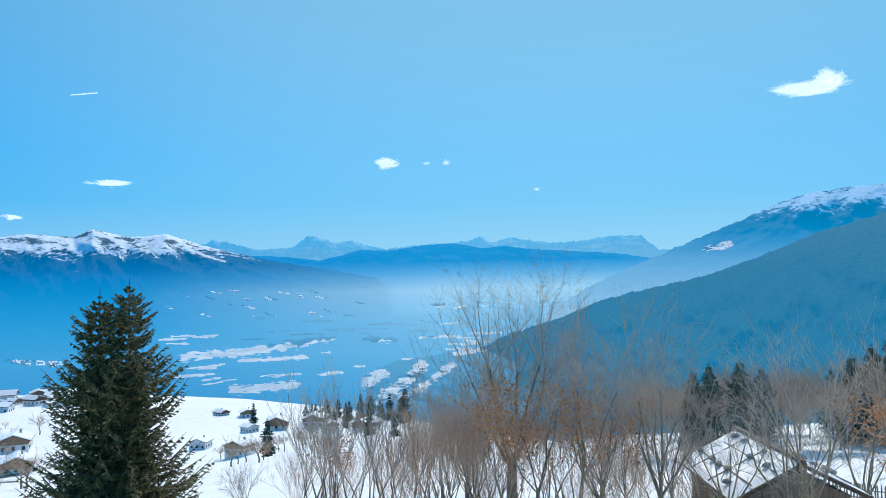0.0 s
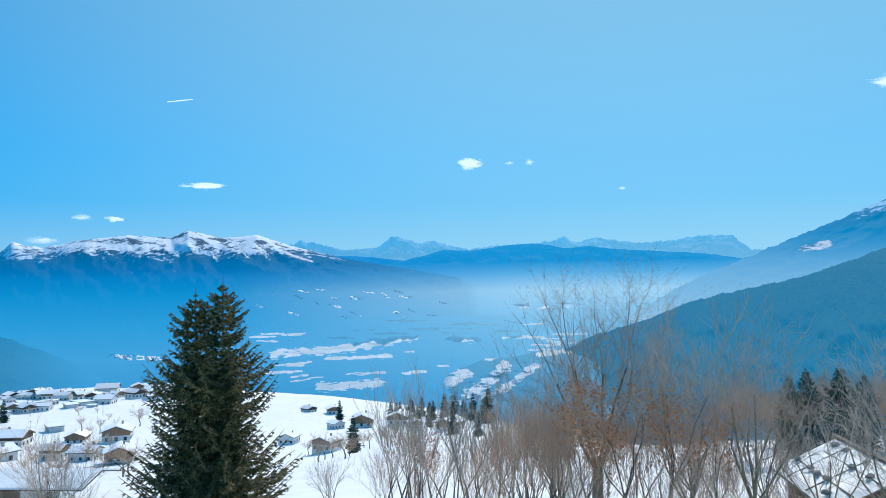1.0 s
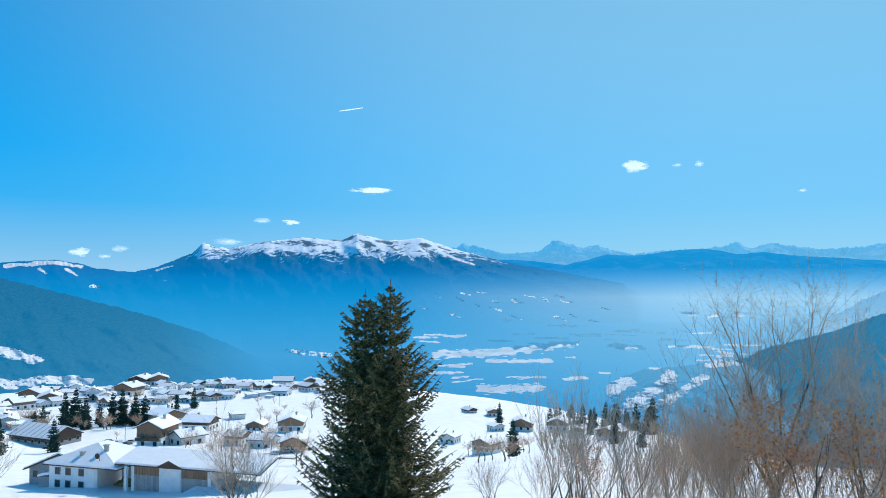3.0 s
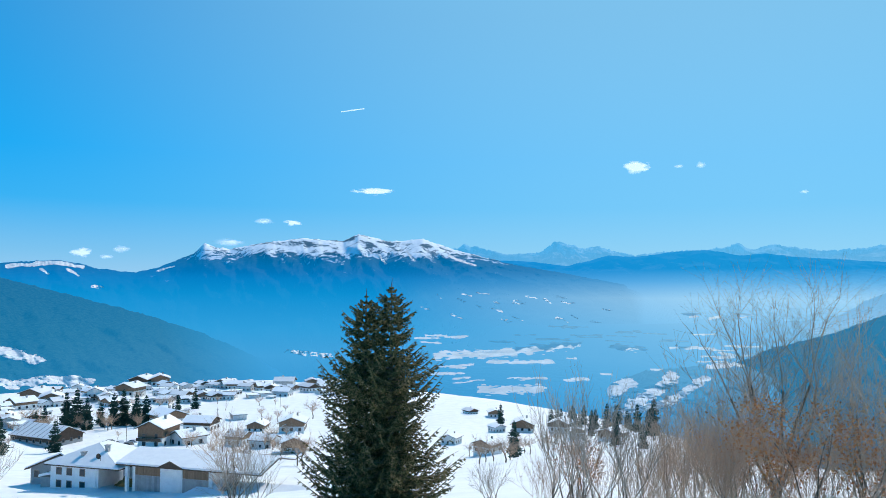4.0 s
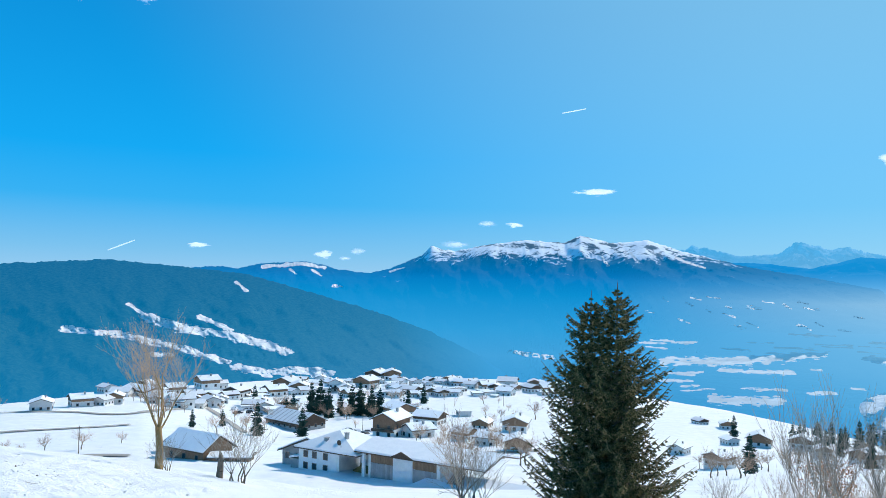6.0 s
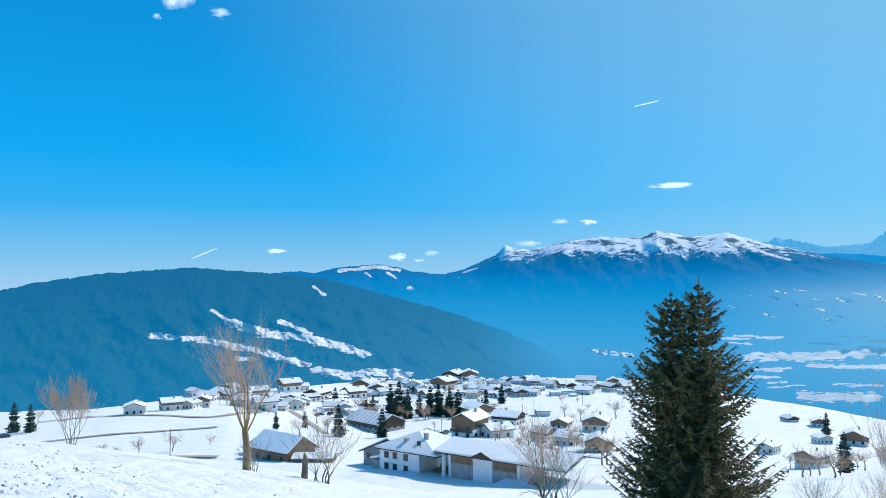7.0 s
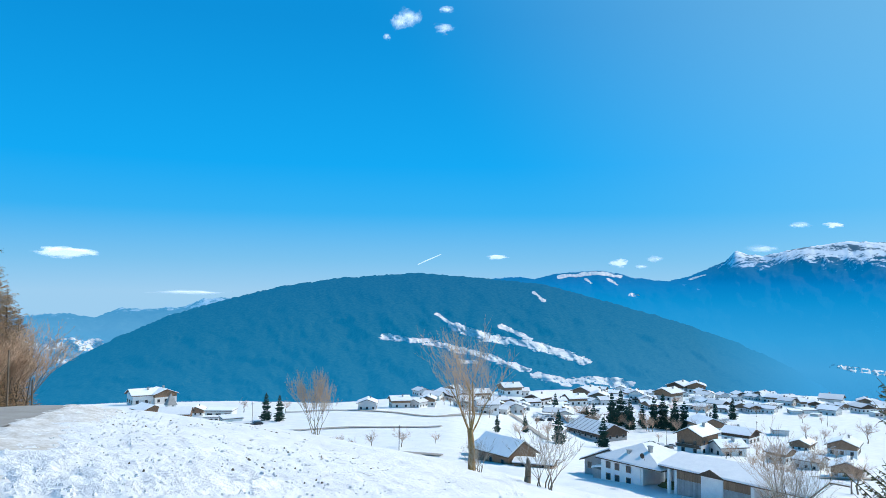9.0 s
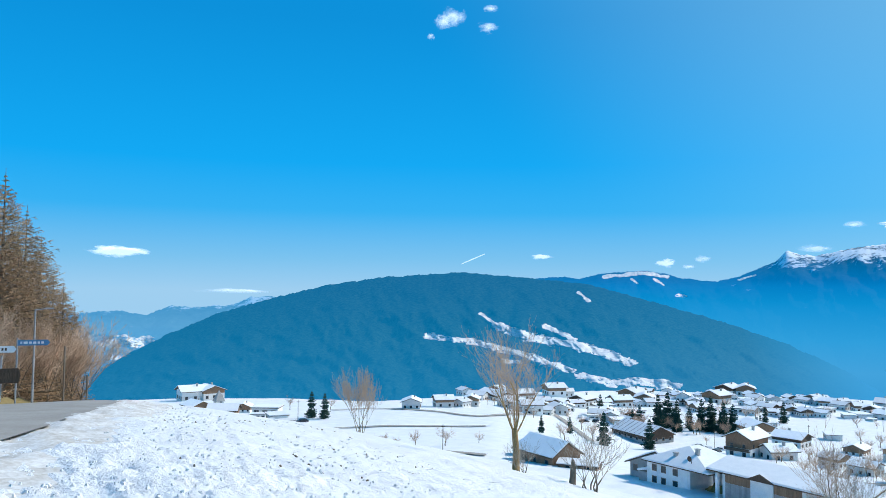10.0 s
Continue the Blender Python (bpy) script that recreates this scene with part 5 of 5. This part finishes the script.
while y < BL - 0.5:
    w = rb.uniform(0.16, 0.26)
    s = Shape()
    s.box(-BW + 0.5 - rb.uniform(0.0, 0.03), -BW + 0.547, y, y + w - 0.015, -4, rb.uniform(-0.08, -0.02))
    part("board", s.mesh("board", [OLD_WOOD]), hay)
    y += w
for sg in (-1, 1):
    s = Shape()
    slab(s, [(sg * BW, -0.3, -0.1), (0, -0.3, BR), (0, BL, BR), (sg * BW, BL, -0.1)], 0.10)
    r = part("roof", s.mesh("roof", [OLD_WOOD]), hay)
    s = Shape()
    n = 14
    for i in range(n):
        for j in range(n):
            q = []
            for di, dj in ((0, 0), (1, 0), (1, 1), (0, 1)):
                u, v = (i + di) / n, (j + dj) / n
                edge = min(u, 1 - u, v, 1 - v) > 0.01
                q.append((sg * BW * (1 - u * 0.99), -0.25 + (BL + 0.2) * v, -0.1 + (BR + 0.1) * u + 0.105 + (0.10 + 0.05 * fbm(u * 5, v * 6, sg)) * edge))
            s.face(q if sg > 0 else q[::-1])
    part("snow", s.mesh("snow", [ROOF_SNOW], True), r, "uneven snow cover")
    for u, ln in ((0.3, 1.0), (0.66, 0.9)):
        s = Shape()
        s.tube((sg * BW * (1 - u), -0.2, -0.1 + BR * u + 0.27), (sg * BW * (1 - u) * 0.97, BL * ln, -0.1 + BR * u + 0.29), 0.03, 0.025, 6)
        part("pole", s.mesh("pole", [BARK]), r)
    for v in (0.36, 0.7):
        s = Shape()
        s.tube((sg * BW, BL * v, 0.12), (0, BL * v, BR + 0.22), 0.03, 0.025, 6)
        part("pole", s.mesh("pole", [BARK]), r)
    for i in range(11):
        u, v = rb.choice((0.28, 0.3, 0.65, 0.66, 0.12, 0.85)), rb.uniform(0.05, 0.95)
        bm = bmesh.new()
        bmesh.ops.create_icosphere(bm, subdivisions=2, radius=1.0)
        for vv in bm.verts:
            vv.co *= 1 + 0.35 * fbm(vv.co.x * 1.3 + i, vv.co.y * 1.3, vv.co.z + sg * 5)
            vv.co = Vector((vv.co.x * 0.19, vv.co.y * 0.15, vv.co.z * 0.11))
        me = bpy.data.meshes.new("stone")
        bm.to_mesh(me)
        bm.free()
        me.materials.append(STONE)
        part("stone", me, r, m=pose(sg * BW * (1 - u), BL * v, -0.1 + BR * u + 0.34, 0, 0, rb.uniform(0, 180)))
for x0, z0, x1, z1 in ((-BW - 0.1, -0.16, 0.15, BR + 0.12), (BW + 0.7, -0.42, -0.15, BR + 0.12)):
    s = Shape()
    s.tube((x0, -0.34, z0), (x1, -0.34, z1), 0.09, 0.08, 6)
    part("verge_beam", s.mesh("verge_beam", [DARK_WOOD]), hay)
s = Shape()
s.box(-0.12, 0.12, -0.4, BL + 0.1, BR + 0.14, BR + 0.26)
part("ridge_board", s.mesh("ridge_board", [DARK_WOOD]), hay)

picket_fence = thing("picket_fence", "weathered picket fence standing in snow behind the barn", "fence")
f0, f1 = at(-24.6, 52), at(-35, 46)
s = Shape()
s.box(-0.035, 0.035, -0.012, 0.012, -0.3, 1.05), s.box(-0.02, 0.02, -0.012, 0.012, 1.05, 1.12)
PICKET = s.mesh("picket", [OLD_WOOD])
for i in range(58):
    p = f0.lerp(f1, i / 57)
    part("picket", PICKET, picket_fence, m=pose(p.x, p.y, land_xy(p.x, p.y) + rb.uniform(-0.08, 0.08), rb.uniform(-5, 5), rb.uniform(-6, 6), 0))
for h in (0.3, 0.75):
    s = Shape()
    for i in range(10):
        p, q = f0.lerp(f1, i / 10), f0.lerp(f1, (i + 1) / 10)
        s.tube((p.x, p.y + 0.04, land_xy(p.x, p.y) + h), (q.x, q.y + 0.04, land_xy(q.x, q.y) + h), 0.035, 0.035, 5)
    part("rail", s.mesh("rail", [OLD_WOOD]), picket_fence)


# ---- the road, its verge and signs ----
def strip(name, label, pts, width, lift, material, category="road", cross=4, step=2.0, crown=0.0):
    """A ribbon laid on the ground along points (x, y)."""
    pts = [Vector((*p, 0)) for p in pts]
    line = [pts[0]]
    for i in range(len(pts) - 1):
        p0, p1, p2, p3 = pts[max(i - 1, 0)], pts[i], pts[i + 1], pts[min(i + 2, len(pts) - 1)]
        n = max(2, int((p2 - p1).length / step))
        for k in range(1, n + 1):
            t = k / n
            line.append(0.5 * (2 * p1 + (p2 - p0) * t + (2 * p0 - 5 * p1 + 4 * p2 - p3) * t * t + (3 * p1 - p0 - 3 * p2 + p3) * t ** 3))
    verts, faces = [], []
    for i, p in enumerate(line):
        way = (line[min(i + 1, len(line) - 1)] - line[max(i - 1, 0)]).normalized()
        side = Vector((-way.y, way.x, 0))
        for j in range(cross + 1):
            u = j / cross - 0.5
            q = p + side * u * width * (1 + 0.05 * fbm(i * 0.4, u * 3))
            roll = min(q.length / 150, 1) * fbm(q.x * 0.02, q.y * 0.02, 7)
            verts.append((q.x, q.y, land_xy(q.x, q.y) + roll + lift + crown * (1 - 4 * u * u)))
    n = cross + 1
    for i in range(len(line) - 1):
        for j in range(cross):
            faces.append((i * n + j, i * n + j + 1, (i + 1) * n + j + 1, (i + 1) * n + j)[::-1])
    return tagged(new(name, mesh_of(name, verts, faces, material, True)), label, category, kind="structure")


ROAD_LINE = [(14, -12), (0, -8.0), (-20, -2.1), (-38, 3.0), (-52, 6.4), (-75, 10.5), (-100, 14)]
strip("road", "worn grey asphalt road running along the snowy slope", ROAD_LINE, 5.2, 0.13, ASPHALT, cross=6, step=1.0, crown=0.06)
for b_e in ([(66.87, -8.54), (63.3, -8.5), (59.55, -8.75), (55.66, -8.95), (52, -8.7)], [(70.25, -9.89), (63.28, -9.75), (55.66, -9.6)], [(66, -11.1), (63.27, -11.3), (55.66, -11.75)], [(51.3, -8.4), (50.2, -9.0), (49.23, -9.64), (48.01, -10.46)], [(34, -11.9), (30, -11.9), (26.5, -11.6)]):
    strip("village_road", "narrow cleared road between snowy fields", [tuple(at(b, foot(b, e, 110)).xy) for b, e in b_e], 3.0, 0.3, ASPHALT, step=3.0)


def verge(name, label, line, width, height, material, seed, count_across=5, kind="stuff"):
    """A lumpy bank along the road's edge."""
    verts, faces = [], []
    n = 260
    for i in range(n + 1):
        t = i / n * (len(line) - 1)
        k = min(int(t), len(line) - 2)
        p = Vector(line[k]).lerp(Vector(line[k + 1]), t - k)
        way = (Vector(line[k + 1]) - Vector(line[k])).normalized()
        side = Vector((-way.y, way.x))
        for j in range(count_across + 1):
            u = j / count_across
            q = p + side * (u - 0.5) * width
            hump = height * math.sin(math.pi * u) * (0.6 + 0.9 * fbm(q.x * 0.9, q.y * 0.9, seed)) - 0.06
            verts.append((q.x, q.y, land_xy(q.x, q.y) + 0.05 + hump))
    m = count_across + 1
    for i in range(n):
        for j in range(count_across):
            faces.append((i * m + j, i * m + j + 1, (i + 1) * m + j + 1, (i + 1) * m + j)[::-1])
    return tagged(new(name, mesh_of(name, verts, faces, material, True)), label, "verge", kind=kind)


verge("snow_bank", "ploughed lumpy snow bank along the road edge", [(0, -4.6), (-20, 1.2), (-38, 6.3), (-52, 9.6)], 3.4, 0.2, DIRTY_SNOW, 3, 10)
verge("grass_verge", "bank of yellow dry grass between road and wood", [(-30, -4.0), (-45, 0.6), (-62, 4.2), (-75, 6.6)], 3.0, 0.55, DRY_GRASS, 5)
verge("snow_bank", "old snow heaped on the far road verge", [(-26, -3.6), (-40, -0.4), (-50, 1.8), (-58, 3.4)], 1.8, 0.4, DIRTY_SNOW, 7)
verge("snow_bank", "snow lying in front of the larch wood", [(-32, -7.0), (-45, -2.4), (-62, 1.4)], 2.4, 1.5, SNOW_GROUND, 9)


def signpost(b, d, h, boards, label):
    p = at(b, d)
    sp = thing("signpost", label, "sign", "road signs", pose(p.x, p.y, land(b, d), 0, 0, b - 8))
    s = Shape()
    s.tube((0, 0, -0.3), (0, 0, h), 0.045, 0.045, 8)
    part("post", s.mesh("post", [STEEL]), sp)
    for x0, x1, z, hh, mat in boards:
        s = Shape()
        s.prism([(x0, z), (x1 - 0.12, z), (x1, z + hh / 2), (x1 - 0.12, z + hh), (x0, z + hh)], -0.07, -0.05)
        board = part("sign_board", s.mesh("sign_board", [mat]), sp)
        s = Shape()
        k = x0 + 0.12
        while k < x1 - 0.4:
            w = rb.uniform(0.08, 0.2)
            s.box(k, k + w, -0.078, -0.071, z + hh * 0.3, z + hh * 0.7)
            k += w + 0.06
        part("lettering", s.mesh("lettering", [SIGN_WHITE if mat is SIGN_BLUE else DARK_WOOD]), board, "pale bars of lettering")
    return sp


signpost(87.55, 47, 3.6, [(0.02, 1.55, 3.2, 0.3, SIGN_BLUE), (-2.2, -0.02, 2.85, 0.34, SIGN_WHITE)], "blue arrow road sign on a grey steel post")
signpost(88.4, 46, 2.6, [(-0.9, 0.9, 1.2, 0.75, DARK_WOOD)], "dark information board on posts by the wood")
p = at(86.55, 56)
lamp = thing("street_lamp", "tall grey street lamp beside the larch wood", "lamp", m=pose(p.x, p.y, land(86.55, 56), 0, 0, 86))
s = Shape()
s.tube((0, 0, -0.3), (0, 0, 6.2), 0.08, 0.05, 8), s.tube((0, 0, 6.15), (0.75, 0, 6.25), 0.04, 0.035, 6)
part("pole", s.mesh("pole", [STEEL]), lamp)
s = Shape()
s.box(0.55, 1.05, -0.1, 0.1, 6.2, 6.3)
part("lamp_head", s.mesh("lamp_head", [STEEL]), lamp)
for b, d, h in ((83.35, 60, 2.6), (84.75, 58, 4.2)):
    s = Shape()
    s.tube((0, 0, -0.3), (0, 0, h), 0.07, 0.06, 6)
    p = at(b, d)
    tagged(new("road_post", s.mesh("road_post", [BARK])), "plain wooden post at the road bend", "post", "road posts").matrix_world = pose(p.x, p.y, land(b, d))

# ---- clods of snow and tufts of dead grass on the slope by the road ----
rt = random.Random(33)
for name, label, material, count, r_lo, r_hi in (("snow_clods", "loose clods of old ploughed snow on the slope", SNOW_GROUND, 1700, 0.012, 0.04), ("grass_tufts", "dark tufts and soil showing through the snow", BARK, 420, 0.01, 0.03)):
    s = Shape()
    for i in range(count):
        d = 5 + 34 * rt.random() ** 1.2
        b = rt.uniform(52, 90) if name == "snow_clods" else rt.gauss(70, 7)
        p = at(b, d)
        if name == "grass_tufts" and fbm(p.x * 0.25, p.y * 0.25, 4) < 0.05:
            continue
        r = rt.uniform(r_lo, r_hi) * (0.7 + d / 25)
        z = land(b, d) + 0.045
        top = (p.x + rt.uniform(-r, r) * 0.4, p.y + rt.uniform(-r, r) * 0.4, z + r * rt.uniform(0.15, 0.4))
        n = rt.choice((5, 6))
        a0 = rt.random() * 6.28
        ring = [(p.x + r * rt.uniform(0.8, 1.5) * math.cos(a0 + 6.283 * k / n), p.y + r * rt.uniform(0.7, 1.2) * math.sin(a0 + 6.283 * k / n), z - 0.03) for k in range(n)]
        mid = [((q[0] + top[0]) / 2 + rt.uniform(-r, r) * 0.2, (q[1] + top[1]) / 2 + rt.uniform(-r, r) * 0.2, z + r * rt.uniform(0.08, 0.2)) for q in ring]
        k0 = len(s.v)
        s.v += ring + mid + [top]
        for k in range(n):
            q = (k + 1) % n
            s.f += [(k0 + k, k0 + q, k0 + n + q, k0 + n + k), (k0 + n + k, k0 + n + q, k0 + 2 * n)]
            s.mi += [0, 0]
    tagged(new(name, s.mesh(name, [material])), label, "snow" if name == "snow_clods" else "grass", kind="stuff")

# ---- clouds and vapour trails ----
def glowing_cloud_stuff(name, lo, hi):
    """Vapour that thins out raggedly towards its rim; emission paints its sunlit brightness."""
    k = Nodes(name)
    sep = k.n.new("ShaderNodeSeparateXYZ")
    k.l.new(k.co.outputs["Object"], sep.inputs[0])
    info = k.n.new("ShaderNodeObjectInfo")
    shift = k.n.new("ShaderNodeVectorMath")
    shift.operation = "SCALE"
    shift.inputs[0].default_value = (37.0, 11.0, 23.0)
    k.set(shift, "Scale", info.outputs["Random"])
    moved = k.n.new("ShaderNodeVectorMath")
    k.l.new(k.co.outputs["Object"], moved.inputs[0]), k.l.new(shift.outputs[0], moved.inputs[1])
    wisp = k.n.new("ShaderNodeTexNoise")
    k.set(wisp, "Scale", 1.3), k.set(wisp, "Detail", 8.0), k.set(wisp, "Roughness", 0.62), k.set(wisp, "Distortion", 0.5)
    k.l.new(moved.outputs[0], wisp.inputs["Vector"])
    x, z = sep.outputs["X"], sep.outputs["Z"]
    rim = k.math("SQRT", k.math("ADD", k.math("MULTIPLY", x, x), k.math("MULTIPLY", z, z)))
    body = k.math("SUBTRACT", k.math("MULTIPLY", wisp.outputs["Fac"], 1.7), rim)
    # glow put in for sunlight on the cloud
    k.set(k.bsdf, "Emission Color", rgb(0.86, 0.91, 0.97)), k.set(k.bsdf, "Emission Strength", 0.8)
    k.set(k.bsdf, "Alpha", k.ramp(body, lo, hi))
    return k.done(k.mix(wisp.outputs["Fac"], rgb(0.7, 0.76, 0.85), rgb(0.95, 0.95, 0.95)), 1.0, 0.0, 0.0)


CLOUD, WISP = glowing_cloud_stuff("cloud", 0.08, 0.42), glowing_cloud_stuff("thin_cloud", 0.1, 1.0)
# the trails' sunlit white is emission as well
vk = Nodes("vapour")
vk.set(vk.bsdf, "Emission Color", rgb(0.86, 0.91, 0.97)), vk.set(vk.bsdf, "Emission Strength", 0.7)
TRAIL = vk.done(rgb(0.9, 0.92, 0.95), 1.0, 0.0, 0.0)
for n, (b, e, w, h) in enumerate([(-25.6, 12.15, 6.8, 1.5), (-26.7, 12.75, 2.8, 1.6), (4.0, 8.6, 2.2, 1.2), (23.07, 6.95, 3.6, 0.65), (1.1, 8.57, 0.9, 0.3), (-0.4, 8.62, 0.9, 0.6), (28.9, 4.55, 1.6, 0.5), (30.9, 4.62, 1.6, 0.5), (58.2, 19.7, 2.4, 1.8), (59.0, 19.3, 1.6, 1.5), (59.9, 18.3, 0.8, 0.6), (55.6, 18.9, 1.9, 1.2), (55.4, 20.2, 1.4, 0.7), (81.25, 2.5, 4.6, 1.0), (51.6, 2.56, 1.7, 0.5), (42.87, 2.15, 1.5, 0.8), (41.3, 1.9, 1.1, 0.4), (-7.0, 6.5, 0.8, 0.3), (73.5, -0.1, 6.0, 0.4), (33.3, 3.1, 2.6, 0.6), (40.4, 2.45, 1.4, 0.6)]):
    verts, faces = [], []
    for i in range(17):
        for j in range(9):
            x, z = i / 8 - 1, j / 4 - 1
            verts.append((x * 1.1, -0.5 * max(0.0, 1 - x * x) * max(0.0, 1 - z * z) * (1 + 0.6 * fbm(x * 2, z * 2, n)), z * 1.1))
    faces = [(i * 9 + j, i * 9 + 9 + j, i * 9 + 10 + j, i * 9 + 1 + j) for i in range(16) for j in range(8)]
    cloud = new("cloud", mesh_of("cloud", verts, faces, WISP if n in (4, 5, 7, 8, 9, 10, 11, 12, 16, 17, 18, 19, 20) else CLOUD, True))
    p = sight(b, e, 4550)
    cloud.matrix_world = Matrix.Translation(p) @ Euler((0, 0, radians(b))).to_matrix().to_4x4() @ Matrix.Diagonal((w * 40, 40.0, h * 40, 1))
    tagged(cloud, "small ragged white fair-weather cloud", "cloud", "clouds", "structure")
for b, e, ln, tilt in ((24.7, 12.76, 1.7, 0.28), (56.6, 2.4, 1.7, 0.75)):
    s = Shape()
    for i in range(16):
        t0, t1 = i / 16 - 0.5, (i + 1) / 16 - 0.5
        s.tube(sight(b - ln * t0, e + tilt * t0, 4600), sight(b - ln * t1, e + tilt * t1, 4600), 2.2 + 2 * (0.5 - abs(t0)), 2.2 + 2 * (0.5 - abs(t1)), 6)
    tagged(new("vapour_trail", s.mesh("vapour_trail", [TRAIL], True)), "short white vapour trail in the clear sky", "vapour trail", "vapour trails", "structure")
